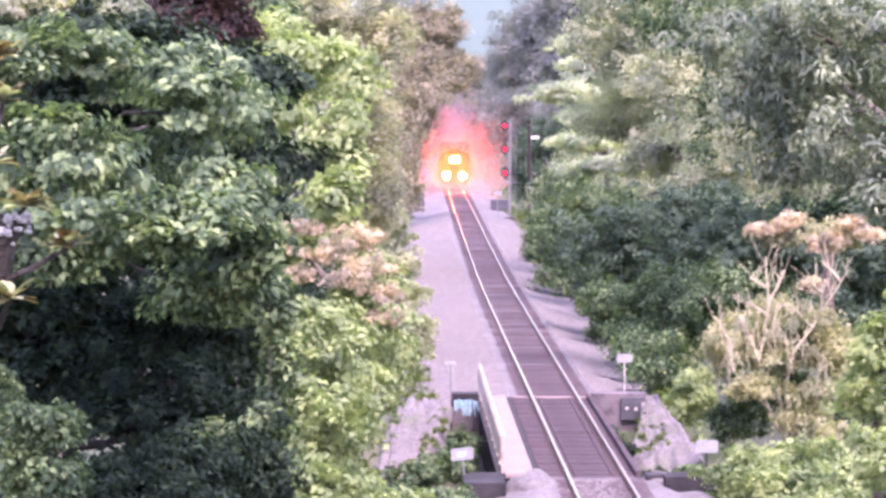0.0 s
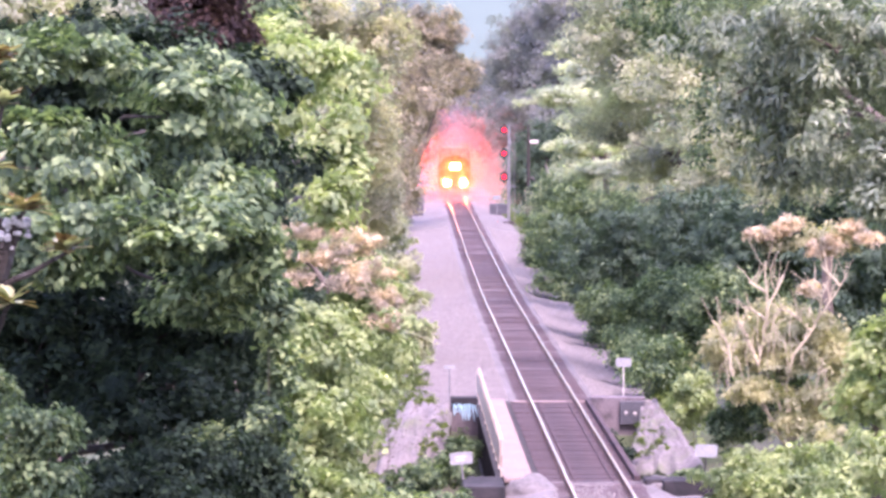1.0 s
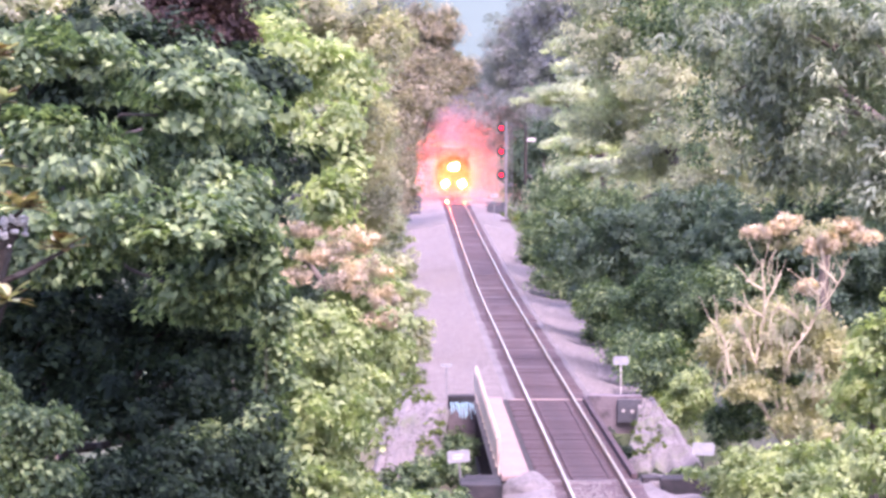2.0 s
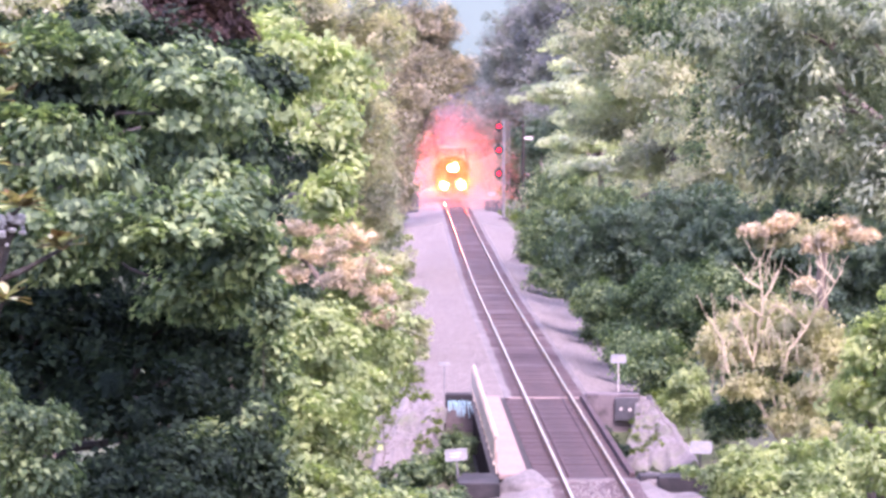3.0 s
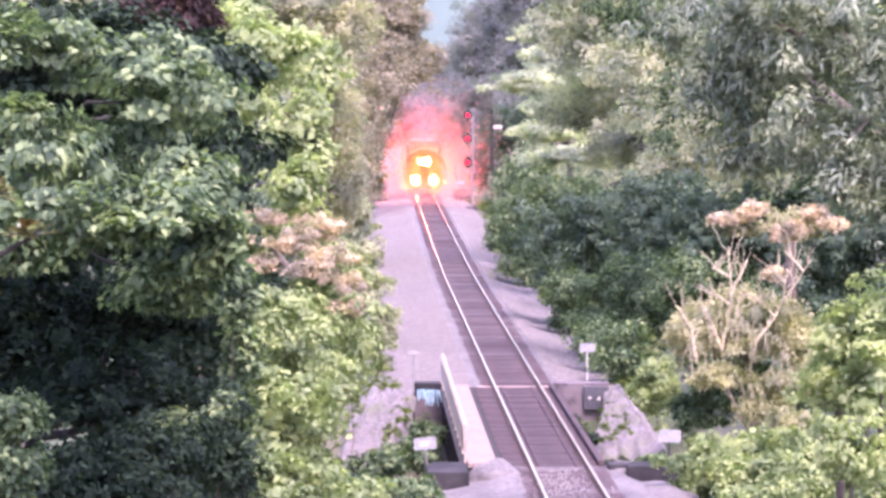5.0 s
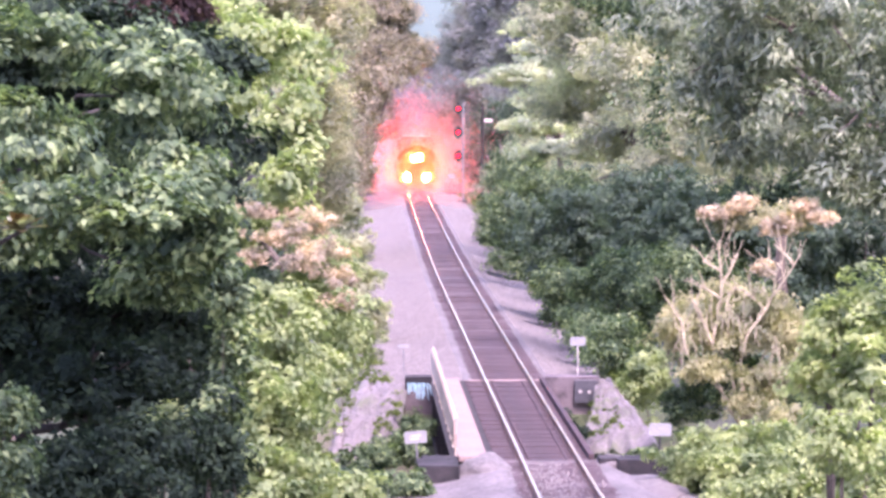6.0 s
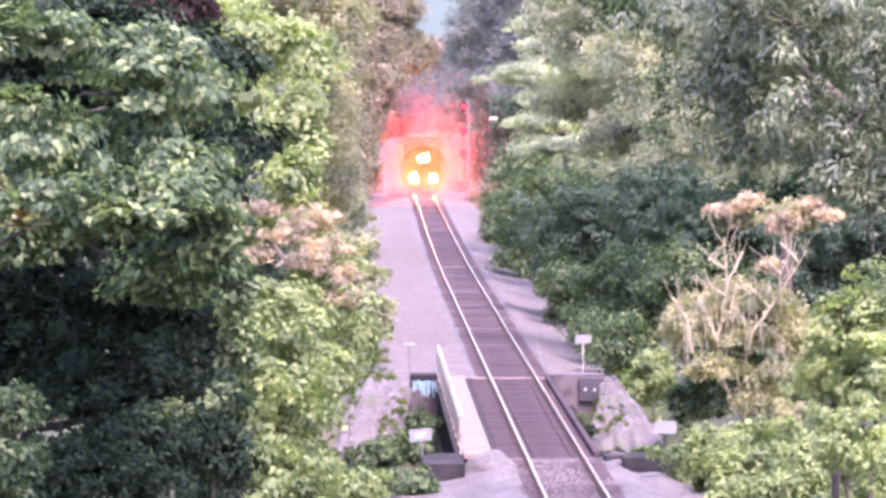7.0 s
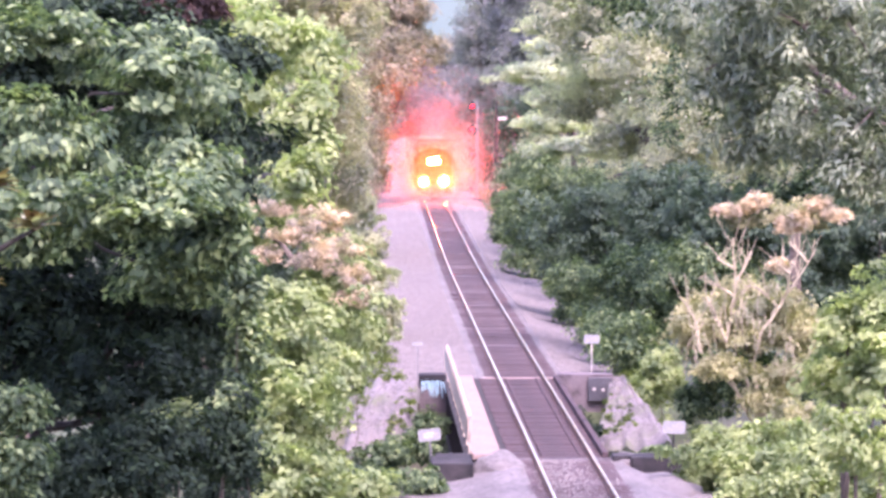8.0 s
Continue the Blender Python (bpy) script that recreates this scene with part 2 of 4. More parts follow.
def bed(name, y0, y1, step):
    """Ballast: a low crown under the track with gravel shoulders of uneven edge."""
    pts = [(-5.6, -1.3), (-4.9, -0.62), (-4.2, -0.5), (-3.0, -0.46), (-2.2, -0.3), (-1.4, -0.135), (-1.12, -0.172), (1.24, -0.172), (1.52, -0.135), (2.2, -0.33), (3.0, -0.5), (3.7, -0.56), (4.4, -0.9)]
    vs, fs, n, rows = [], [], len(pts), int((y1 - y0) / step) + 1
    for i in range(rows):
        y = y0 + (y1 - y0) * i / (rows - 1)
        for j, (a, b) in enumerate(pts):
            w = 0.6 * noise.noise((a, y * 0.12, 3.0)) + 0.5 * noise.noise((a, y * 0.6, 5.0))
            edge = 0.4 * w if abs(a) > 4.0 else 0.03 * w
            if y <= BRIDGE0:
                wide = ease(111.5, 104.0, y)
                a = max(-2.4 - 3.2 * wide, min(1.68 + 2.7 * wide, a))
                edge *= wide
            vs.append((line(y) + a + edge, y, b + 0.02 * noise.noise((a * 0.7, y * 0.09, 7.0)) * (abs(a) > 1.5)))
    for i in range(rows - 1):
        for j in range(n - 1):
            fs.append((i * n + j, i * n + j + 1, (i + 1) * n + j + 1, (i + 1) * n + j))
    ob = smooth(sheet(name, vs, fs, M_BALLAST))
    ob.data.materials.append(M_OILY)
    for p in ob.data.polygons:
        if p.index % (n - 1) == 6:
            p.material_index = 1
    return tagged(ob, "pale pinkish grey crushed stone ballast with dark oily middle", "ballast", kind="structure")


bed("track_bed_north", BRIDGE1, 620, 2.0)
bed("track_bed_south", 60, BRIDGE0, 1.0)

# gravel faces beside the bridge ends
def gravel_face(name, corners, label):
    vs, fs, n = [], [], 28
    a, b, c, d = [Vector(p) for p in corners]
    for i in range(n):
        for j in range(n):
            u, v = i / (n - 1), j / (n - 1)
            p = a.lerp(b, u).lerp(d.lerp(c, u), v)
            p += Vector((noise.noise((u * 5, v * 5, 1)) * 0.1, 0, noise.noise((u * 6, v * 6, 4)) * 0.26 + noise.noise((u * 15, v * 15, 9)) * 0.2))
            p.z -= 0.5 * max(0.0, 1 - 4 * min(u, v, 1 - u, 1 - v)) ** 2.2
            vs.append(p)
    for i in range(n - 1):
        for j in range(n - 1):
            fs.append((i * n + j, (i + 1) * n + j, (i + 1) * n + j + 1, i * n + j + 1))
    return tagged(smooth(sheet(name, vs, fs, M_GRAVEL)), label, "gravel slope", kind="structure")


WEST = [(2.21, 141.00, -0.02), (0.47, 147.00, -0.26), (-0.80, 124.00, -1.34), (1.65, 131.00, -0.94)]
EAST = [(8.54, 141.00, -0.04), (9.05, 144.00, -0.12), (9.40, 124.00, -0.28), (7.05, 126.00, -0.95)]
gravel_face("embankment_west", WEST, "grey gravel embankment slope beside the bridge end")
gravel_face("embankment_east", EAST, "pale gravel embankment slope beside the bridge end")

def stones(name, spots, lo, hi, material, seed, label):
    """Loose crushed stones, uneven and bedded in the slope, joined as one scatter."""
    rng = np.random.default_rng(seed)
    k = len(spots)
    base = np.array(((1, 0, -0.4), (0, 1, -0.4), (-1, 0, -0.4), (0, -1, -0.4), (0, 0, 0.7)))
    size = rng.uniform(lo, hi, k)[:, None, None] * rng.uniform(0.6, 1.3, (k, 5, 1))
    turn = rng.uniform(0, 6.28, k)
    c, n = np.cos(turn)[:, None], np.sin(turn)[:, None]
    v = base[None] * size
    v = np.stack((v[..., 0] * c - v[..., 1] * n, v[..., 0] * n + v[..., 1] * c, v[..., 2]), axis=2) + np.array(spots)[:, None, :]
    f = np.array(((0, 1, 4), (1, 2, 4), (2, 3, 4), (3, 0, 4)))
    faces = (np.arange(k)[:, None, None] * 5 + f[None]).reshape(-1, 3)
    return tagged(sheet(name, v.reshape(-1, 3).tolist(), faces.tolist(), material), label, "stones", kind="stuff")


def bed_height(d):
    """The crown's height at a distance from the middle of the track."""
    return float(np.interp(d, (-5.6, -4.9, -4.2, -3.0, -2.2, -1.4, 1.52, 2.2, 3.0, 3.7, 4.4), (-1.3, -0.62, -0.5, -0.46, -0.3, -0.135, -0.135, -0.33, -0.5, -0.56, -0.9)))


rr = random.Random(31)
spots = []
for i in range(115000):
    y = BRIDGE1 + 0.6 + 180 * rr.random() ** 1.5
    d = rr.choice((-1, -1, 1)) * rr.uniform(1.45, 4.6)
    spots.append((line(y) + d, y, bed_height(d) + 0.005))
stones("ballast_stones", spots, 0.025, 0.06, M_STONE, 32, "loose crushed stones on the ballast shoulders")
spots = []
for i in range(900):
    y = rr.uniform(96, BRIDGE0 - 0.4)
    d = rr.gauss(-0.15, 0.5)
    if abs(abs(d) - 0.7535) > 0.1 and abs(d) < 2.2:
        spots.append((line(y) + d, y, (-0.16 if abs(d) < 1.2 else bed_height(d)) + 0.005))
stones("spilt_stones", spots, 0.025, 0.06, M_STONE, 33, "pale stones spilt over the ties by the bridge")
for face, name, seed in ((WEST, "west_rubble", 34), (EAST, "east_rubble", 35)):
    a, b, c, d = [Vector(q) for q in face]
    spots = []
    for i in range(800):
        u, v = rr.uniform(0.06, 0.94), rr.uniform(0.06, 0.94)
        q = a.lerp(b, u).lerp(d.lerp(c, u), v)
        spots.append((q.x, q.y, q.z - 0.5 * max(0.0, 1 - 4 * min(u, v, 1 - u, 1 - v)) ** 2.2 + 0.02))
    stones(name, spots, 0.025, 0.055, M_STONE, seed, "broken grey stones on the embankment slope")

# ---- track ----
YS = [60 + 3.0 * i for i in range(188)]
for side in (-1, 1):
    sec = [(-0.036, 0.0), (0.036, 0.0), (0.036, -0.035), (0.012, -0.05), (0.012, -0.14), (0.07, -0.155), (0.07, -0.17), (-0.07, -0.17), (-0.07, -0.155), (-0.012, -0.14), (-0.012, -0.05), (-0.036, -0.035)]
    vs, fs = sweep(sec, YS, lambda y: line(y) + side * 0.7535)
    rail = sheet("rail", vs, fs, M_RAIL)
    rail.data.materials.append(M_RUST)
    for p in rail.data.polygons:
        p.material_index = 0 if p.index % 12 in (0, 11, 1) else 1
    tagged(rail, "shiny worn steel rail with rusty web on timber ties", "rail", "rails of the track", "structure")

def ties(y0, y1, near):
    """Timber ties; the near stretch as pieces of their own, the rest as one mesh."""
    bm = bmesh.new()
    box(bm, -1.3, 1.3, -0.115, 0.115, -0.34, -0.165, 0.012)
    me = bpy.data.meshes.new("tie")
    bm.to_mesh(me)
    bm.free()
    me.materials.append(M_TIE)
    owner = root("tie_row", label="dark creosoted timber ties in the ballast", category="railway ties", kind="structure")
    y, vs, fs = y0, [], []
    rnd = random.Random(4)
    while y < y1:
        if BRIDGE0 - 0.3 < y < BRIDGE1 + 0.3:
            y += 0.52
            continue
        turn, lift, shift = rnd.uniform(-1.2, 1.2), rnd.uniform(-0.015, 0.01), rnd.uniform(-0.06, 0.06)
        m = pose(line(y) + shift, y, lift, 0, 0, turn)
        if y < near:
            ob = new("tie", me)
            ob.matrix_world = m
            ob.parent = owner
        else:
            k = len(vs)
            vs += [m @ Vector(c) for c in ((-1.3, -0.11, -0.165), (1.3, -0.11, -0.165), (1.3, 0.11, -0.165), (-1.3, 0.11, -0.165), (-1.3, -0.11, -0.3), (1.3, -0.11, -0.3))]
            fs += [(k, k + 1, k + 2, k + 3), (k + 4, k + 5, k + 1, k)]
        y += 0.52
    tagged(sheet("far_ties", vs, fs, M_TIE), "dark timber ties in pale ballast farther along", "railway ties", kind="stuff")


# ---- bridge ----
def bridge():
    b = root("railway_bridge", pose(5.5, BRIDGE0, 0), "steel girder railway bridge with timber deck and pale walkway", "bridge")
    n = BRIDGE1 - BRIDGE0
    for x in (-2.42, -0.95, 1.12):
        bm = bmesh.new()
        top = -0.37 if abs(x) < 1.5 else -0.21
        box(bm, x - 0.02, x + 0.02, 0.2, n - 0.2, -1.75, top)
        box(bm, x - 0.16, x + 0.16, 0.2, n - 0.2, top - 0.04, top, 0.01)
        box(bm, x - 0.16, x + 0.16, 0.2, n - 0.2, -1.79, -1.75, 0.01)
        for i in range(1, 16):
            y = n * i / 16
            box(bm, x - 0.11, x + 0.11, y - 0.012, y + 0.012, -1.74, top - 0.05)
        part("girder", bm, M_GIRDER, b, "dark painted plate girder with stiffeners")
    bm = bmesh.new()
    box(bm, -2.4, -1.62, 0.05, n - 0.05, -0.2, -0.06, 0.02)
    part("walkway", bm, M_WALKWAY, b, "pale concrete walkway slab")
    bm = bmesh.new()
    box(bm, -1.63, -1.42, 0.3, n - 0.3, -0.3, -0.14, 0.01)
    part("curb", bm, M_GIRDER, b, "dark steel curb angle")
    for x in (-0.5, 0.5):
        bm = bmesh.new()
        box(bm, x - 0.03, x + 0.03, 0.1, n - 0.1, -0.164, -0.13, 0.005)
        part("guard_rail", bm, M_TIE, b, "dark inner guard timber")
    bm = bmesh.new()
    box(bm, 1.08, 1.24, 0.2, n - 0.2, -0.16, -0.02, 0.02)
    part("edge_timber", bm, M_TIE, b)
    rnd = random.Random(9)
    me = None
    for i in range(int(n / 0.4)):
        if me is None:
            bmt = bmesh.new()
            box(bmt, -1.4, 1.25, -0.165, 0.165, -0.36, -0.165, 0.012)
            first = part("deck_timber", bmt, M_TIE, b)
            me = first.data
            first.location = (0, 0.3, 0)
        else:
            ob = new("deck_timber", me)
            ob.parent = b
            ob.location = (rnd.uniform(-0.03, 0.03), 0.3 + 0.4 * i, rnd.uniform(-0.01, 0.008))
    # pale parapet: uprights, a plated face and a top rail
    x = -2.45
    for i in range(12):
        bm = bmesh.new()
        y = 0.15 + (n - 0.3) * i / 11
        box(bm, x - 0.05, x + 0.01, y - 0.04, y + 0.04, -0.06, 0.94, 0.01)
        part("post", bm, M_CREAM, b)
    for i in range(11):
        bm = bmesh.new()
        y = 0.2 + (n - 0.3) * i / 11
        box(bm, x - 0.085, x - 0.06, y, y + (n - 0.3) / 11 - 0.04, 0.24, 0.9)
        part("railing_panel", bm, M_CREAM, b, "cream steel mesh-backed railing panel")
    bm = bmesh.new()
    box(bm, x - 0.05, x + 0.02, 0.05, n - 0.05, 0.94, 0.98, 0.01)
    part("top_rail", bm, M_CREAM, b)
    return b


def abutment(name, y, sign, label):
    """A concrete end wall with a bearing seat and short wing blocks; sign: the side on which the bank lies."""
    a = root(name, pose(5.5, y, 0), label, "abutment", kind="structure")
    lo, hi = sorted((0.0, sign * 1.0))
    bm = bmesh.new()
    box(bm, -3.4, 3.1, lo, hi, -5.0, -0.42, 0.03)
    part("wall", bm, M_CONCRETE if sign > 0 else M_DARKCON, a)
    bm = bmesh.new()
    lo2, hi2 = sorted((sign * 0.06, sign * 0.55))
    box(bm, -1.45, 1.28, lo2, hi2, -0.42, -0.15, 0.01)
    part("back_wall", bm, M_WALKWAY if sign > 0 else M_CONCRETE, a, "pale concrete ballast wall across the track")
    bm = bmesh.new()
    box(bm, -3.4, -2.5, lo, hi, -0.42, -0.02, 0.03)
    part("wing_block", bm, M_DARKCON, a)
    bm = bmesh.new()
    box(bm, 1.3, 3.1, lo + 0.004, hi - 0.02, -0.425, -0.02, 0.02)
    part("wing_block", bm, M_CONCRETE if sign > 0 else M_DARKCON, a)
    return a


bridge()
north = abutment("abutment_north", BRIDGE1, 1, "weathered concrete abutment with pale blue graffiti")
south = abutment("abutment_south", BRIDGE0, -1, "dark stained concrete bridge abutment")
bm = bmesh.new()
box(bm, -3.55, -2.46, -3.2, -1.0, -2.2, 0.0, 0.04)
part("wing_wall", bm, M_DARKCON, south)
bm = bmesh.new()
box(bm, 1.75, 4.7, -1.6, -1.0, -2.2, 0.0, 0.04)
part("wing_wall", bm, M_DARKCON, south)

# graffiti: bent strokes of paint, not letters that can be read
bm = bmesh.new()
rnd = random.Random(3)
for i in range(11):
    px, pz = -3.3 + 0.07 * i, -0.2 - 0.08 * rnd.random()
    rod(bm, (px, -0.012, pz), (px + rnd.uniform(-0.08, 0.12), -0.012, pz - rnd.uniform(0.25, 0.6)), 0.028, 0.02, 6)
for v in bm.verts:
    v.co.y = -0.012 + (v.co.y + 0.012) * 0.2
part("graffiti", bm, M_SPRAY, north, "pale blue spray-painted scrawl")
# dark bearing niches and pale bosses on the far wall
for x, z in ((2.45, -0.5), (2.75, -0.52)):
    bm = bmesh.new()
    rod(bm, (x, -0.2, z), (x, -0.17, z), 0.06, 0.05, 12)
    part("anchor_plate", bm, M_WHITE, north, "small white round plate")
bm = bmesh.new()
box(bm, 2.25, 3.05, -0.18, -0.005, -0.9, -0.12, 0.02)
part("junction_box", bm, M_CABINET, north, "dark blue-grey steel box on the wall")


# ---- ballast heaps at the near bridge end ----
def heap(loc, rx, ry, rz, seed):
    bm = bmesh.new()
    bmesh.ops.create_icosphere(bm, subdivisions=4, radius=1.0)
    for v in bm.verts:
        k = 1 + 0.18 * noise.noise((v.co.x * 2 + seed, v.co.y * 2, v.co.z * 2)) + 0.05 * noise.noise((v.co.x * 9, v.co.y * 9 + seed, v.co.z * 9))
        v.co = Vector((v.co.x * rx, v.co.y * ry, max(-0.2, v.co.z) * rz)) * k
    ob = smooth(part("gravel_mound", bm, M_BALLAST))
    ob.matrix_world = pose(*loc)
    return tagged(ob, "heap of pale pinkish grey ballast at the bridge end", "gravel mound", "gravel mounds")


heap((3.8, 110.6, -0.5), 0.78, 1.7, 0.62, 1)
heap((7.25, 111.8, -0.3), 0.55, 1.2, 0.28, 5)
heap((7.9, 107.6, -0.55), 0.9, 3.0, 0.3, 8)


# ---- signs ----
def sign(loc, w, h, tall, lean, label, bars=True, post=M_GALV):
    s = root("line_sign", pose(loc[0], loc[1], loc[2], 0, lean, 0), label, "sign", "signs along the track")
    bm = bmesh.new()
    rod(bm, (0, 0, -tall - 0.4), (0, 0, h * 0.4), 0.03, 0.03, 10)
    part("post", bm, post, s, "thin steel post")
    bm = bmesh.new()
    box(bm, -w / 2, w / 2, -0.05, -0.035, -h / 2, h / 2)
    bmesh.ops.bevel(bm, geom=[e for e in bm.edges if abs(e.verts[0].co.y - e.verts[1].co.y) > 0.01], offset=0.03, segments=3, affect="EDGES")
    part("plate", bm, M_SIGNWHITE, s, "white sign plate")
    if bars:
        for i in range(2):
            bm = bmesh.new()
            z = h * (0.12 - 0.26 * i)
            box(bm, -w * 0.26, w * 0.22 - 0.05 * i, -0.054, -0.0505, z - 0.02, z + 0.02)
            part("print_bar", bm, M_SIGNGREY, s, "faded grey print")
    for z in (-h * 0.3, h * 0.3):
        bm = bmesh.new()
        rod(bm, (0, -0.06, z), (0, -0.045, z), 0.014, 0.014, 8)
        part("bolt", bm, M_GALV, s)
    return s


sign((8.18, 146.00, 0.81), 0.54, 0.31, 1.5, 0, "white rectangular sign on a pale post beside the track", False, M_WHITE)
sign((8.48, 112.00, 0.66), 0.60, 0.34, 1.9, 2, "white sign on a dark post at the bridge end", False, M_BLACK)
sign((1.97, 113.00, 0.38), 0.61, 0.33, 1.6, -5, "tilted white sign with faded print beside the bridge")
sign((2.13, 146.00, 0.65), 0.40, 0.12, 1.3, 0, "small faded white marker on a thin post", False)


# ---- signal, poles and cabinets by the line ----
def signal():
    x, y = 9.75, 340.0
    g = -0.62
    s = root("signal_mast", pose(x, y, g), "tall three-headed railway signal mast showing red lights", "railway signal")
    bm = bmesh.new()
    box(bm, -0.45, 0.45, -0.45, 0.45, -0.5, 0.25, 0.03)
    part("foundation", bm, M_CONCRETE, s)
    bm = bmesh.new()
    rod(bm, (0, 0, 0.25), (0, 0, 8.1), 0.11, 0.08, 14)
    part("mast", bm, M_GALV, s, "galvanised tubular mast")
    for i, z in enumerate((7.62, 5.72, 3.82)):
        dx = -0.38
        bm = bmesh.new()
        box(bm, dx - 0.32, dx + 0.32, -0.32, -0.28, z - 0.48, z + 0.48)
        es = [e for e in bm.edges if abs(e.verts[0].co.y - e.verts[1].co.y) > 0.01]
        bmesh.ops.bevel(bm, geom=es, offset=0.2, segments=5, affect="EDGES")
        head = part("signal_head", bm, M_BLACK, s, "black oval signal backboard")
        bm = bmesh.new()
        box(bm, dx - 0.16, dx + 0.16, -0.279, 0.0, z - 0.3, z + 0.3, 0.03)
        part("lamp_case", bm, M_BLACK, head)
        bm = bmesh.new()
        rod(bm, (dx, -0.345, z), (dx, -0.322, z), 0.15, 0.15, 20)
        part("lens", bm, M_RED, head, "glowing red lens")
        bm = bmesh.new()
        for k in range(13):
            a = radians(-10 + 200 * k / 12)
            c, d = math.cos(a) * 0.18, math.sin(a) * 0.18
            rod(bm, (dx + c, -0.322, z + d), (dx + c, -0.6, z + d), 0.025, 0.02, 6)
        part("hood", bm, M_BLACK, head)
        bm = bmesh.new()
        rod(bm, (dx, -0.1, z), (0, 0, z), 0.04, 0.04, 8)
        part("bracket", bm, M_GALV, s)
    bm = bmesh.new()
    for dx in (-0.2, 0.2):
        rod(bm, (0.3 + dx, 0.15, 0.3), (0.3 + dx, 0.15, 8.2), 0.02, 0.02, 6)
    for k in range(26):
        rod(bm, (0.1, 0.15, 0.5 + 0.3 * k), (0.5, 0.15, 0.5 + 0.3 * k), 0.014, 0.014, 6)
    part("ladder", bm, M_GALV, s)
    bm = bmesh.new()
    box(bm, -0.5, 0.6, -0.1, 0.6, 3.0, 3.05)
    part("platform", bm, M_GALV, s)
    return s


signal()


def cabinet(name, loc, w, d, h, label, category, mat):
    c = root(name, pose(*loc), label, category)
    bm = bmesh.new()
    box(bm, -w / 2, w / 2, -d / 2, d / 2, -0.5, 0.12, 0.02)
    part("plinth", bm, M_CONCRETE, c)
    bm = bmesh.new()
    box(bm, -w / 2 + 0.04, w / 2 - 0.04, -d / 2 + 0.04, d / 2 - 0.04, 0.12, h, 0.03)
    part("case", bm, mat, c)
    bm = bmesh.new()
    box(bm, -w / 2, w / 2, -d / 2, d / 2, h, h + 0.07, 0.02)
    part("roof", bm, mat, c)
    for k in (-1, 1):
        bm = bmesh.new()
        box(bm, k * w / 4 - w / 4 + 0.07, k * w / 4 + w / 4 - 0.07, -d / 2 + 0.01, -d / 2 + 0.035, 0.2, h - 0.08, 0.008)
        door = part("door", bm, mat, c)
        bm = bmesh.new()
        rod(bm, (k * 0.08, -d / 2 - 0.03, h * 0.45), (k * 0.08, -d / 2 - 0.03, h * 0.6), 0.015, 0.015, 8)
        part("handle", bm, M_GALV, door)
    return c


cabinet("relay_cabinet", (2.45, 358, -0.6), 1.2, 1.0, 1.6, "dark metal relay cabinet on a concrete plinth", "cabinet", M_CABINET)
cabinet("equipment_box", (9.5, 362, -0.6), 1.6, 1.0, 0.95, "low dark equipment box beside the signal", "cabinet", M_CABINET)
sign((8.75, 338.00, 1.60), 0.65, 0.36, 1.9, 0, "small white plate on a post beside the signal", False)


def utility_pole():
    p = root("utility_pole", pose(11.4, 342, -0.9), "dark wooden pole with a small white fixture", "pole")
    bm = bmesh.new()
    rod(bm, (0, 0, -0.6), (0, 0, 8.3), 0.17, 0.12, 12)
    part("shaft", bm, M_LICHEN, p)
    bm = bmesh.new()
    box(bm, 0.1, 0.8, -0.15, 0.1, 6.75, 7.05, 0.08)
    part("fixture", bm, M_WHITE, p, "small white lamp head, unlit")
    bm = bmesh.new()
    rod(bm, (0, 0, 6.8), (0.3, 0, 6.95), 0.03, 0.03, 8)
    part("arm", bm, M_GALV, p)


utility_pole()


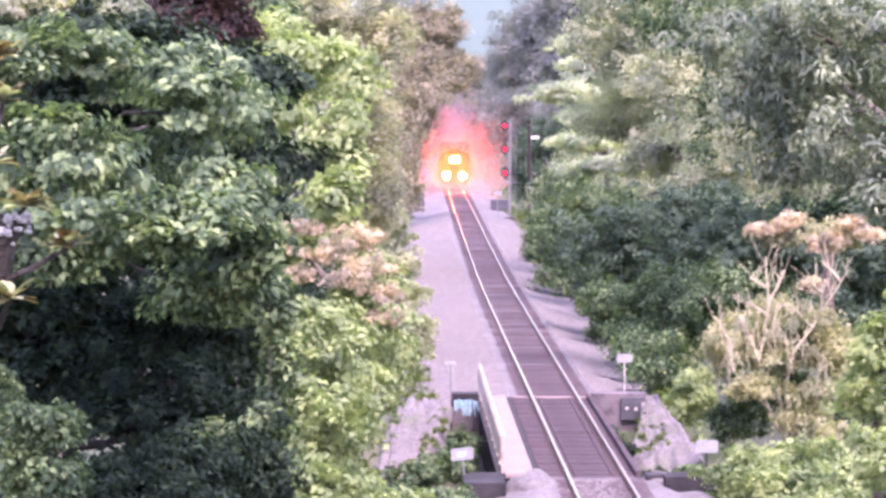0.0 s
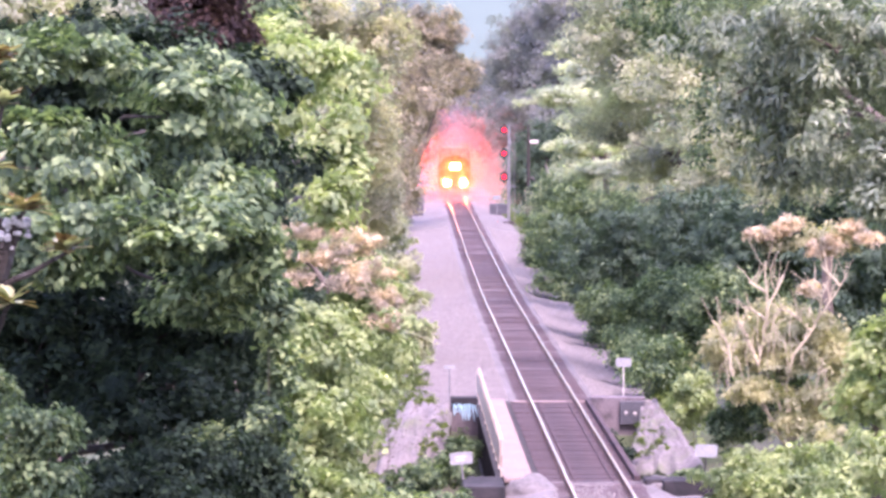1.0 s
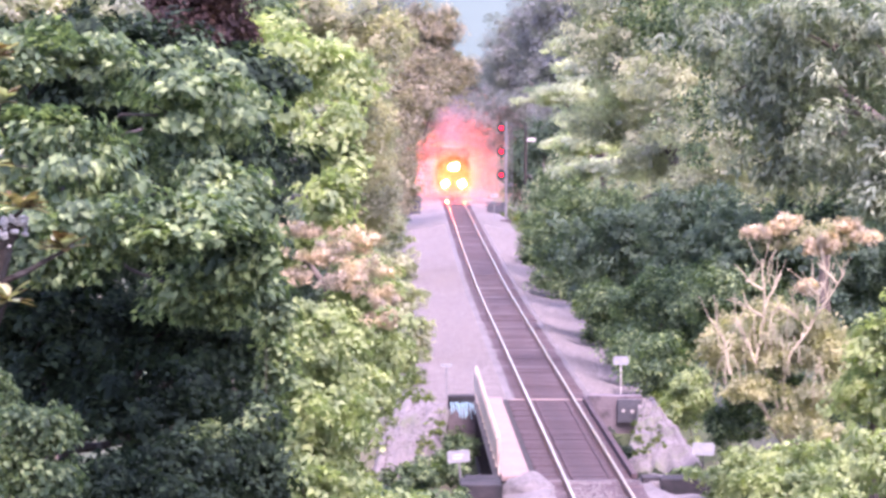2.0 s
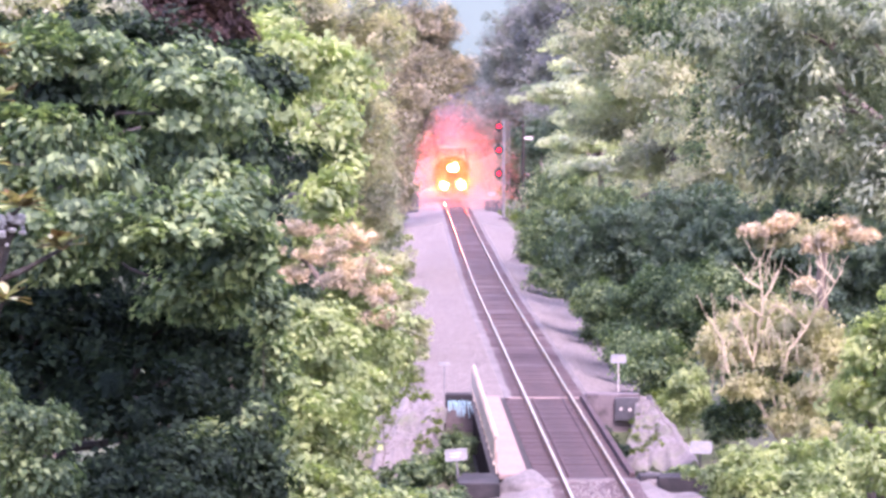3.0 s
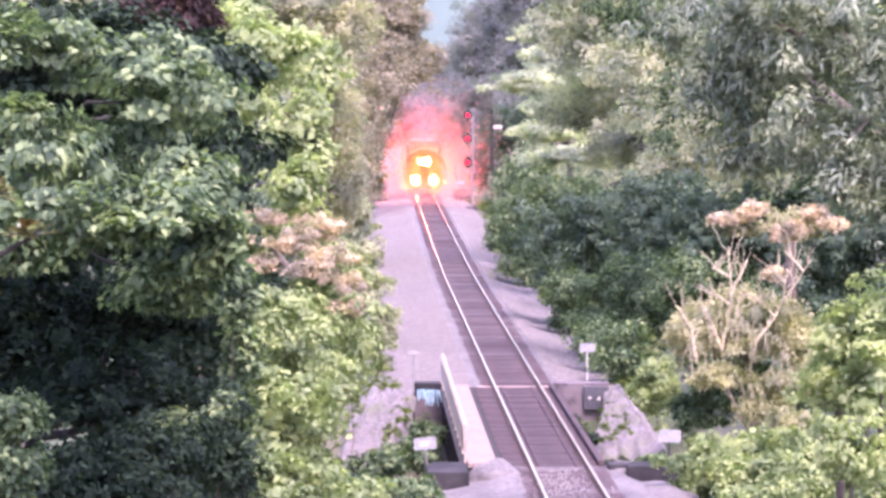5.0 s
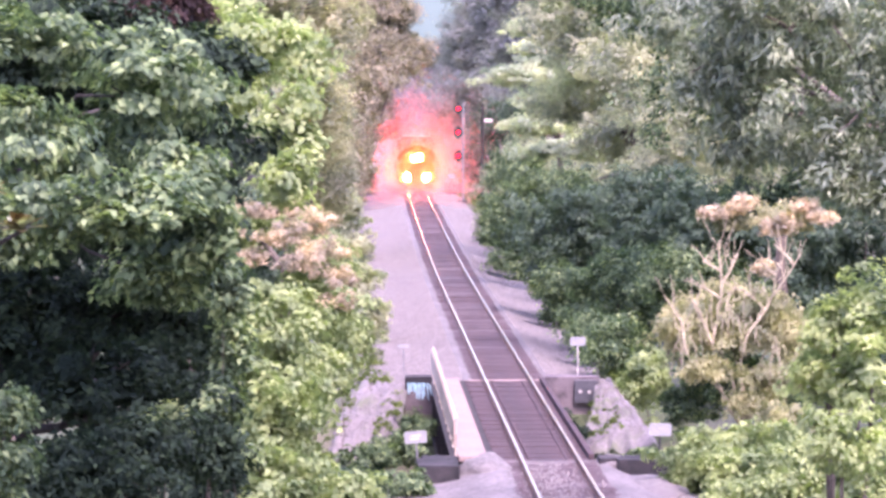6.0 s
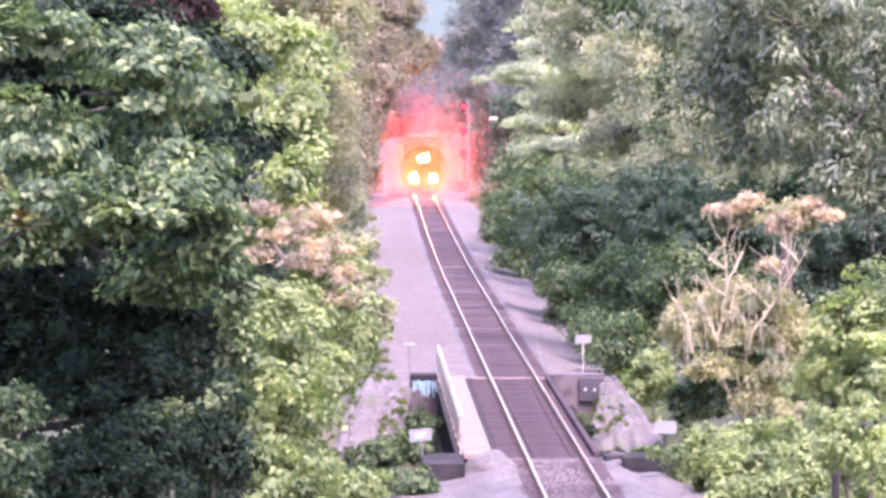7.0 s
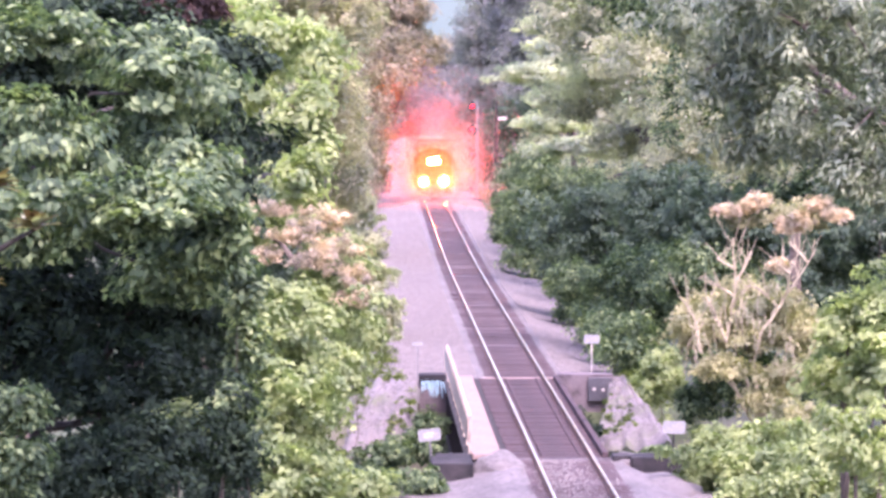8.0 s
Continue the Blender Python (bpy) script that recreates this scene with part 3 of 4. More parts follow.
# ---- locomotive ----
def locomotive():
    e = root("locomotive", Matrix(), "freight locomotive in glow-orange colour with blazing headlight and ditch lights", "locomotive")
    bm = bmesh.new()
    box(bm, -1.5, 1.5, 0.4, 20.5, 0.95, 1.65, 0.04)
    part("frame", bm, M_BLACK, e, "black underframe and walkway")
    bm = bmesh.new()
    box(bm, -0.98, 0.98, 0.75, 2.4, 1.65, 3.35, 0.14)
    nose = part("nose", bm, M_CABIN, e)
    bm = bmesh.new()
    box(bm, -1.53, 1.53, 2.3, 5.0, 1.65, 4.35, 0.12)
    box(bm, -1.3, 1.3, 2.45, 4.9, 4.3, 4.6, 0.12)
    cab = part("cab", bm, M_CABIN, e)
    bm = bmesh.new()
    box(bm, -0.95, 0.95, 5.0, 19.6, 1.65, 4.5, 0.12)
    part("hood", bm, M_CABIN, e)
    for x in (-0.42, 0.42):
        bm = bmesh.new()
        box(bm, x - 0.36, x + 0.36, 2.27, 2.31, 3.45, 4.05, 0.02)
        part("windshield", bm, M_GLASS, cab, "dark windshield pane")
    for x in (-1.2, 1.2):
        bm = bmesh.new()
        box(bm, x - 0.22, x + 0.22, 2.27, 2.31, 3.3, 4.0, 0.02)
        part("windshield", bm, M_GLASS, cab, "dark windshield pane")
    bm = bmesh.new()
    box(bm, -0.5, 0.5, 0.68, 0.8, 2.6, 3.24, 0.06)
    part("headlight_housing", bm, M_BLACK, nose)
    # Lenses larger than true size, to stand for the headlight bloom.
    for x in (-0.16, 0.16):
        bm = bmesh.new()
        bmesh.ops.create_uvsphere(bm, u_segments=20, v_segments=12, radius=0.34)
        for v in bm.verts:
            v.co = Vector((x * 1.2 + v.co.x, 0.66 + v.co.y * 0.6, 2.92 + v.co.z))
        part("headlight", bm, M_HEAD, nose, "blazing twin headlight lens")
    # Ditch lenses oversized likewise: their bloom is put into the shape.
    for x in (-0.74, 0.74):
        bm = bmesh.new()
        box(bm, x - 0.29, x + 0.29, 0.22, 0.5, 1.06, 1.62, 0.05)
        ditch = part("ditch_light", bm, M_BLACK, e)
        bm = bmesh.new()
        bmesh.ops.create_uvsphere(bm, u_segments=20, v_segments=12, radius=0.38)
        for v in bm.verts:
            v.co = Vector((x + v.co.x, 0.2 + v.co.y * 0.6, 1.34 + v.co.z))
        part("lens", bm, M_DITCH, ditch, "blazing ditch light lens")
    bm = bmesh.new()
    box(bm, -1.4, 1.4, 0.25, 0.45, 0.15, 0.95, 0.03)
    for v in bm.verts:
        if v.co.z < 0.5:
            v.co.y -= 0.25 * (1 - abs(v.co.x) / 1.6)
    part("plow", bm, M_BLACK, e, "black snow plow")
    bm = bmesh.new()
    box(bm, -0.14, 0.14, -0.35, 0.4, 0.72, 1.0, 0.05)
    part("coupler", bm, M_RUST, e)
    for x in (-1.42, -0.6, 0.6, 1.42):
        bm = bmesh.new()
        rod(bm, (x, 0.42, 1.6), (x, 0.42, 2.6), 0.022, 0.022, 8)
        part("handrail_post", bm, M_WHITE, e)
    for x0, x1 in ((-1.42, -0.6), (0.6, 1.42)):
        bm = bmesh.new()
        rod(bm, (x0, 0.42, 2.58), (x1, 0.42, 2.58), 0.022, 0.022, 8)
        part("handrail", bm, M_WHITE, e)
    bm = bmesh.new()
    for x in (-0.12, 0.0, 0.12):
        rod(bm, (x, 3.0, 4.72), (x, 2.7, 4.75), 0.04, 0.09, 10)
    part("horn", bm, M_GALV, cab)
    for x in (-0.75, 0.75):
        bm = bmesh.new()
        box(bm, x - 0.25, x + 0.25, 2.26, 2.29, 4.12, 4.28)
        part("number_board", bm, M_BLACK, cab)
    for y in (3.2, 15.6):
        bm = bmesh.new()
        box(bm, -1.2, 1.2, y - 0.2, y + 3.6, 0.4, 0.9, 0.05)
        truck = part("truck", bm, M_BLACK, e)
        for k in range(3):
            for x in (-0.75, 0.75):
                bm = bmesh.new()
                rod(bm, (x - 0.065, y + 0.3 + 1.5 * k, 0.5), (x + 0.065, y + 0.3 + 1.5 * k, 0.5), 0.5, 0.5, 24)
                part("wheel", bm, M_RUST, truck)
    bm = bmesh.new()
    box(bm, -1.35, 1.35, 7.6, 14.6, 0.35, 0.95, 0.15)
    part("fuel_tank", bm, M_BLACK, e)
    return e


loco = locomotive()


def halo_flakes(name, p, size, colour, parent, label, rng):
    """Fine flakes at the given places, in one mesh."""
    m, nt, b = shader(name + "_matte")
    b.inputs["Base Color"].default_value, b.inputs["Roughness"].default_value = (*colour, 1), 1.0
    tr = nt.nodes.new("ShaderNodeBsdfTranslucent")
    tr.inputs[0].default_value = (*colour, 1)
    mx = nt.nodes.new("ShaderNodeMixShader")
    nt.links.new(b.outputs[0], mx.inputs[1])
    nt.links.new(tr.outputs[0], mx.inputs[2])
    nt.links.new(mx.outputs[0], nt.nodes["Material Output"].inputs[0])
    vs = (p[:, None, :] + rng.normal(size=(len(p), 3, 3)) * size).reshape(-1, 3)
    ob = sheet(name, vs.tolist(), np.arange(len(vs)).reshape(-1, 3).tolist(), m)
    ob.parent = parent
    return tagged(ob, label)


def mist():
    """Fine flakes added round the engine as its headlights' glare; the lamps light them."""
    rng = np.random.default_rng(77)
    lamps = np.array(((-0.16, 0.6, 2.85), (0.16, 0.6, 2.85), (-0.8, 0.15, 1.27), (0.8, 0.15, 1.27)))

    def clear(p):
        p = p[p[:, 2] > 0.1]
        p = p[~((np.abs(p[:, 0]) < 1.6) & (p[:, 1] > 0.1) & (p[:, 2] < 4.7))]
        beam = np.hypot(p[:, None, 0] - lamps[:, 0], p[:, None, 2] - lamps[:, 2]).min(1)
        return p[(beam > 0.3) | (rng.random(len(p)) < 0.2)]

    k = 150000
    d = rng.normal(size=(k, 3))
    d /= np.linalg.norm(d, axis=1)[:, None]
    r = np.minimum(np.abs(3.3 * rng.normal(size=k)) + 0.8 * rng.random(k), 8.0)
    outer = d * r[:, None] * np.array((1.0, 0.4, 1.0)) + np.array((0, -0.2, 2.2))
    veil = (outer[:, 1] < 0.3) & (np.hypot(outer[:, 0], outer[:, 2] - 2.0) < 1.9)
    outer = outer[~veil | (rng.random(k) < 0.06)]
    # Low flakes ahead tint the ballast pink as the glare would.
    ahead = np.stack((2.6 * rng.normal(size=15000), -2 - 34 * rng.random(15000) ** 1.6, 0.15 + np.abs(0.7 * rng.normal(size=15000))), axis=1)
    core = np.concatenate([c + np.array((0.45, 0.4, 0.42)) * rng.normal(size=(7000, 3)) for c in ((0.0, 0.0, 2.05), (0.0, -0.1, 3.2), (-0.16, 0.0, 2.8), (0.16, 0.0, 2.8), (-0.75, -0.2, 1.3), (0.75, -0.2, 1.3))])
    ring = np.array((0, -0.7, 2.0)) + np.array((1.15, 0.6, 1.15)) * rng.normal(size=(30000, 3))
    t = root("mist", label="fine flakes added round the engine to stand for the headlight glare", category="mist", kind="stuff")
    # The glare's pink and orange are put into the flakes' own colour.
    halo_flakes("outer_halo_flakes", clear(np.concatenate((outer, ahead))), 0.023, (0.72, 0.34, 0.31), t, "thin pink flakes standing for the outer glare", rng)
    halo_flakes("inner_halo_flakes", clear(np.concatenate((core, ring))), 0.022, (0.7, 0.2, 0.05), t, "orange flakes standing for the glare before the lamps", rng)
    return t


# Added flakes that imitate the glare halo round the lamps.
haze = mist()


def exhaust():
    """Thin smoke over the cab roof, as fine flakes of soot and vapour."""
    m, nt, b = shader("thin_smoke")
    b.inputs["Base Color"].default_value, b.inputs["Roughness"].default_value = (0.2, 0.19, 0.225, 1), 1.0
    rng = np.random.default_rng(78)
    k = 26000
    rise = rng.random(k)
    p = np.stack((-0.2 + 0.9 * np.sin(rise * 6) * rise + (0.5 + 1.3 * rise) * rng.normal(size=k), 4.0 + 1.5 * rng.normal(size=k), 4.75 + 5.5 * rise), axis=1)
    q = rng.normal(size=(k, 3, 3)) * 0.022
    vs = (p[:, None, :] + q).reshape(-1, 3)
    ob = sheet("exhaust_smoke", vs.tolist(), np.arange(len(vs)).reshape(-1, 3).tolist(), m)
    return tagged(ob, "thin grey-violet exhaust smoke over the locomotive", "smoke", kind="stuff")


smoke = exhaust()


# ---- plants ----
def leaves(name, lobes, density, size, ratio, material, seed, parent=None, clump=0.45, flat=0.7, hang=0.2, label="", fill=0.55, crowd=None, billowy=True):
    """A crown: lobes, each of many clumps, each of many folded leaves."""
    rng = np.random.default_rng(seed)
    cs, ns, ax = [], [], []
    billows = []
    for x, y, z, a, b, c in lobes:
        billows.append((x, y, z, 0.78 * a, 0.78 * b, 0.78 * c))
        for i in range(9 if billowy else 0):
            d = rng.normal(size=3)
            d /= np.linalg.norm(d)
            f = rng.uniform(0.36, 0.66)
            billows.append((x + d[0] * a * 0.68, y + d[1] * b * 0.68, z + d[2] * c * 0.68, f * a, f * b, f * c * 0.8))
    for x, y, z, a, b, c in billows:
        area = 4 * math.pi * ((a * b) ** 1.6 / 3 + (a * c) ** 1.6 / 3 + (b * c) ** 1.6 / 3) ** (1 / 1.6)
        total = int(0.5 * density * area / (0.5 * size * size * ratio))
        per = crowd or 45
        k = max(4, total // per)
        d = rng.normal(size=(k, 3))
        d /= np.linalg.norm(d, axis=1)[:, None]
        r = np.where(rng.random(k) < fill, rng.uniform(0.86, 1.12, k), rng.uniform(0.45, 0.9, k))
        bump = np.array([noise.noise((dx * 1.7 + x, dy * 1.7 + y, dz * 1.7 + z)) for dx, dy, dz in d])
        r = r * (1 + 0.45 * bump)
        r = np.where(rng.random(k) < 0.14, r * rng.uniform(1.1, 1.5, k), r)
        centre = np.array((x, y, z)) + d * np.array((a, b, c)) * r[:, None]
        cr = clump * rng.uniform(0.5, 1.35, k)
        off = rng.normal(size=(k, per, 3))
        off /= np.linalg.norm(off, axis=2)[..., None]
        off *= (rng.random((k, per, 1)) ** 0.45)
        off[..., 2] *= flat
        p = centre[:, None, :] + off * cr[:, None, None]
        p[..., 2] -= hang * cr[:, None] * (off[..., 0] ** 2 + off[..., 1] ** 2)
        face = 0.55 * d + np.array((0, 0, 0.65)) + 0.45 * rng.normal(size=d.shape)
        nrm = 0.35 * off + face[:, None, :] + 0.3 * rng.normal(size=off.shape)
        axis = off + np.array((0, 0, -0.35 - hang)) + 0.6 * rng.normal(size=off.shape)
        cs.append(p.reshape(-1, 3))
        ns.append(nrm.reshape(-1, 3))
        ax.append(axis.reshape(-1, 3))
    p, n, a = np.concatenate(cs), np.concatenate(ns), np.concatenate(ax)
    n /= np.linalg.norm(n, axis=1)[:, None]
    a -= n * (a * n).sum(1)[:, None]
    a /= np.linalg.norm(a, axis=1)[:, None] + 1e-9
    b = np.cross(n, a)
    count = len(p)
    s = size * rng.uniform(0.6, 1.35, count)[:, None]
    w = s * ratio * 0.5
    v = np.empty((count, 4, 3))
    v[:, 0] = p - a * s * 0.5
    v[:, 1] = p + b * w - a * s * 0.08 + n * w * 0.35
    v[:, 2] = p + a * s * 0.5 - n * s * 0.08
    v[:, 3] = p - b * w - a * s * 0.08 + n * w * 0.35
    base = np.arange(count)[:, None] * 4
    tri = np.concatenate((base + np.array((0, 1, 2)), base + np.array((0, 2, 3))), axis=1).reshape(-1)
    me = bpy.data.meshes.new(name)
    me.vertices.add(count * 4)
    me.vertices.foreach_set("co", v.reshape(-1))
    me.loops.add(count * 6)
    me.loops.foreach_set("vertex_index", tri.astype(np.int32))
    me.polygons.add(count * 2)
    me.polygons.foreach_set("loop_start", np.arange(0, count * 6, 3, dtype=np.int32))
    me.update(calc_edges=True)
    me.materials.append(material)
    ob = new(name, me)
    ob.parent = parent
    return tagged(ob, label)


def limb(bm, a, b, r0, r1, rnd, bend=0.12, steps=5):
    """A bent, tapering limb of short lengths."""
    a, b = Vector(a), Vector(b)
    size = (b - a).length
    last, lr = a, r0
    for i in range(1, steps + 1):
        k = i / steps
        p = a.lerp(b, k)
        if i < steps:
            p += Vector((rnd.uniform(-1, 1), rnd.uniform(-1, 1), rnd.uniform(-0.3, 1))) * bend * size * 0.35
        r = r0 + (r1 - r0) * k
        rod(bm, last, p, lr, r, 7)
        last, lr = p, r
    return last


def tree(name, label, lobes, material, seed, density=2.2, size=0.16, ratio=0.55, clump=0.45, bark=None, thick=0.22, foot=None, category="tree", fork=0.0, **more):
    rnd = random.Random(seed)
    n = len(lobes)
    bx = sum(q[0] for q in lobes) / n
    by = sum(q[1] for q in lobes) / n + 0.4
    if foot:
        bx, by = foot
    low = min(q[2] for q in lobes)
    g = height(bx, by)
    t = root(name, Matrix(), label, category)
    bm = bmesh.new()
    top = Vector((bx, by, max(g + 1.2, low) + fork))
    if category in ("bush", "thicket"):
        bm.free()
    else:
        limb(bm, (bx, by, g - 0.3), top, thick, thick * 0.75, rnd, 0.05)
        part("trunk", bm, bark or M_BARK, t)
    for q in lobes:
        bm = bmesh.new()
        c = Vector(q[:3])
        if category in ("bush", "thicket"):
            gx, gy = q[0] + 0.5 * (bx - q[0]), q[1] + 0.2 * q[4]
            limb(bm, (gx, gy, height(gx, gy) - 0.2), c, thick * 0.35, thick * 0.12, rnd, 0.08)
            part("stem", bm, bark or M_BARK, t)
            continue
        end = limb(bm, top - Vector((0, 0, 0.3)), c, thick * 0.55, thick * 0.2, rnd)
        for i in range(5):
            d = Vector((rnd.uniform(-1, 1) * q[3], rnd.uniform(-1, 1) * q[4], rnd.uniform(-0.6, 0.9) * q[5])) * 0.8
            limb(bm, end, c + d, thick * 0.18, thick * 0.05, rnd, 0.15, 3)
        part("limb", bm, bark or M_BARK, t)
    leaves("crown", lobes, density, size, ratio, LEAF[material], seed, t, clump, **more)
    return t


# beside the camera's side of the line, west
# Limbs take the darkest bark, as if shaded under the crown.
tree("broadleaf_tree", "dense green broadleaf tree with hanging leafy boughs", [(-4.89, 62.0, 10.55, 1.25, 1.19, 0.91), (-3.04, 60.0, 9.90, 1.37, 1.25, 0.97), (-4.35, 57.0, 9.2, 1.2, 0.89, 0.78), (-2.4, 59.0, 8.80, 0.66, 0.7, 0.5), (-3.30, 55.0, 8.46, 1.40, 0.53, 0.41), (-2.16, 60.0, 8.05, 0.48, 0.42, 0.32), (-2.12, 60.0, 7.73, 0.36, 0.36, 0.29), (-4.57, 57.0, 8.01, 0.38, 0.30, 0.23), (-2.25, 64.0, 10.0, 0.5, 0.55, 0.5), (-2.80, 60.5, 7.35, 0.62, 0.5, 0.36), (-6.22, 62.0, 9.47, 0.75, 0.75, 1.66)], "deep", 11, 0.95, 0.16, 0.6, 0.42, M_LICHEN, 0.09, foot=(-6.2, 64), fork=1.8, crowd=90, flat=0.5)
# Back of the hollow, darkened by leaf colour to look shaded.
tree("shaded_tree", "green tree under overhanging boughs, shade put into its leaf colour", [(-5.36, 82.0, 5.79, 2.75, 1.86, 1.43), (-3.20, 80.0, 5.26, 1.29, 1.29, 1.93), (-6.74, 80.0, 5.04, 1.50, 1.50, 1.93), (-4.46, 76.0, 3.88, 2.65, 1.85, 1.43), (-2.84, 82.0, 6.78, 0.99, 0.99, 0.99)], "hollow_shade", 12, 1.7, 0.18, 0.6, 0.36, M_LICHEN, foot=(-5.9, 78))
tree("understorey_bush", "bush below the trees, shade put into its leaf colour", [(-2.90, 64.0, 4.47, 0.94, 0.67, 0.51), (-4.12, 63.0, 4.30, 1.69, 0.77, 0.59), (-2.02, 66.0, 4.55, 0.53, 0.53, 0.80), (-3.11, 90.0, 1.43, 0.84, 0.84, 0.66)], "hollow_shade", 13, 2.2, 0.125, 0.55, 0.3, category="bush")
# Added roof of boughs that keeps light out of the hollow.
tree("shaded_tree", "dark boughs added deep in the crowns to roof and shade the hollow", [(-4.11, 67.0, 8.14, 2.43, 4.50, 0.67), (-4.67, 76.0, 8.67, 2.95, 5.00, 1.53), (-4.71, 72.0, 10.30, 2.51, 3.00, 1.16), (-2.96, 74.0, 9.90, 0.69, 3.00, 1.09)], "hollow_shade", 73, 1.7, 0.19, 0.6, 0.42, M_LICHEN, foot=(-9.0, 78), fork=2.0)
tree("understorey_bush", "pale green leafy bush catching the light", [(-5.16, 58.0, 5.25, 0.43, 0.43, 0.58), (-5.86, 60.0, 5.88, 0.48, 0.48, 0.48), (-4.75, 58.0, 4.75, 0.42, 0.4, 0.45), (-4.65, 58.0, 5.55, 0.28, 0.3, 0.3)], "deep", 29, 2.2, 0.125, 0.55, 0.3, category="bush")
tree("understorey_bush", "small yellow-green bush in the shade", [(-2.85, 68.0, 4.60, 0.41, 0.31, 0.24), (-3.04, 67.0, 4.37, 0.27, 0.21, 0.16)], "yellow", 30, 0.7, 0.12, 0.55, 0.25, category="bush", thick=0.06)
tree("understorey_bush", "ragged leafy edge of the shaded hollow", [(-1.86, 66.0, 6.85, 0.27, 0.27, 0.44), (-1.79, 68.0, 5.74, 0.24, 0.24, 0.46), (-1.93, 66.0, 4.99, 0.30, 0.30, 0.32)], "deep", 74, 0.45, 0.14, 0.6, 0.28, category="bush", thick=0.04)
tree("copper_tree", "dark copper-red leaved tree behind green boughs", [(-3.60, 76.0, 11.78, 1.17, 0.87, 0.67), (-2.85, 78.0, 11.43, 0.44, 0.30, 0.23), (-4.05, 75.0, 11.31, 0.60, 0.59, 0.45), (-3.06, 76.5, 11.02, 0.25, 0.24, 0.18)], "copper", 14, 2.4, 0.13, 0.6, 0.35, foot=(-4.5, 86))
tree("tall_tree", "tall pale green tree over the dense boughs", [(-6.16, 72.0, 11.55, 1.16, 1.00, 0.77), (-5.04, 74.0, 11.49, 0.79, 0.77, 0.60)], "grey", 15, 2.2, 0.13, 0.55, 0.35, foot=(-7.5, 74))
tree("yellow_green_tree", "yellow-green broadleaf tree, its brightness put into the leaf colour", [(-2.01, 92.0, 10.73, 1.23, 0.88, 0.68), (-1.14, 97.0, 10.56, 0.78, 0.78, 0.78), (-2.42, 91.0, 9.93, 0.61, 0.61, 0.49), (-1.08, 90.0, 9.1, 0.5, 0.6, 1.25), (-1.15, 89.0, 7.9, 0.48, 0.5, 0.55), (-2.83, 97.0, 11.47, 0.78, 0.78, 0.78)], "fresh", 16, 2.5, 0.18, 0.7, 0.42, foot=(-3.6, 101))
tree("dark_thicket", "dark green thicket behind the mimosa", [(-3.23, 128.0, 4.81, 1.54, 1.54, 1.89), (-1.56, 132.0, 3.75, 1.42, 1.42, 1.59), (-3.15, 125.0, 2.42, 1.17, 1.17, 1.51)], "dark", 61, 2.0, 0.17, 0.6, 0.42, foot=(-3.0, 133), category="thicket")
tree("grey_green_tree", "soft tan-green tree with haze put into its leaf tone", [(-1.89, 160.0, 12.44, 2.36, 2.36, 1.93), (-1.06, 165.0, 9.42, 1.55, 1.55, 3.32), (-0.87, 170.0, 6.20, 1.14, 1.14, 1.82), (-1.22, 172.0, 5.11, 1.38, 1.38, 1.61), (-3.13, 158.0, 12.84, 1.69, 1.69, 1.48)], "dusky", 17, 1.8, 0.16, 0.6, 0.6)
tree("olive_brown_tree", "olive-brown tree leaning over the line", [(2.25, 335.0, 14.34, 2.60, 2.60, 3.14), (1.86, 330.0, 10.30, 3.76, 3.45, 2.65), (0.52, 325.0, 5.51, 2.18, 2.18, 3.92), (5.25, 335.0, 11.20, 2.02, 2.02, 1.80), (4.2, 335.0, 14.9, 1.6, 1.6, 1.7), (6.1, 335.0, 11.7, 1.2, 1.2, 1.1), (0.09, 320.0, 2.15, 1.93, 1.93, 2.14), (1.0, 322.0, 3.6, 1.2, 1.2, 3.2), (2.2, 334.0, 7.6, 1.3, 1.3, 1.7)], "brown", 18, 1.8, 0.24, 0.6, 0.9, thick=0.2, foot=(-0.2, 327))
mim = tree("mimosa_tree", "mimosa tree covered in pink blossom", [(-1.64, 125.0, 5.61, 1.51, 0.87, 0.67), (-0.61, 120.0, 4.67, 0.97, 0.97, 1.13), (-2.63, 124.0, 5.48, 1.00, 0.86, 0.66)], "yellow", 19, 1.6, 0.16, 0.5, 0.4)
leaves("blossom", [(-2.64, 121.0, 6.28, 0.73, 0.38, 0.29), (-1.59, 121.0, 6.24, 1.01, 0.42, 0.32), (-0.69, 120.0, 5.96, 0.71, 0.42, 0.32), (-1.56, 119.0, 5.67, 1.12, 0.46, 0.35), (-0.60, 118.0, 5.16, 0.73, 0.53, 0.41), (-0.25, 117.0, 4.42, 0.63, 0.53, 0.41), (0.03, 116.5, 3.90, 0.44, 0.37, 0.28), (-1.22, 117.0, 4.97, 0.63, 0.37, 0.28), (-2.68, 119.0, 5.04, 0.48, 0.33, 0.26)], 0.5, 0.08, 0.8, LEAF["pink"], 20, mim, 0.22, flat=0.7, label="pink silky blossom")
tree("sunlit_bush", "bright yellow-green leafy bush on the bank", [(-1.37, 116.0, 3.61, 1.71, 1.21, 0.93), (0.03, 122.0, 2.78, 0.90, 0.90, 0.82), (-1.92, 112.0, 2.79, 1.35, 1.35, 1.20), (-0.82, 114.0, 2.20, 0.95, 0.95, 0.8)], "yellow", 21, 1.9, 0.2, 0.7, 0.42, category="bush", thick=0.06)
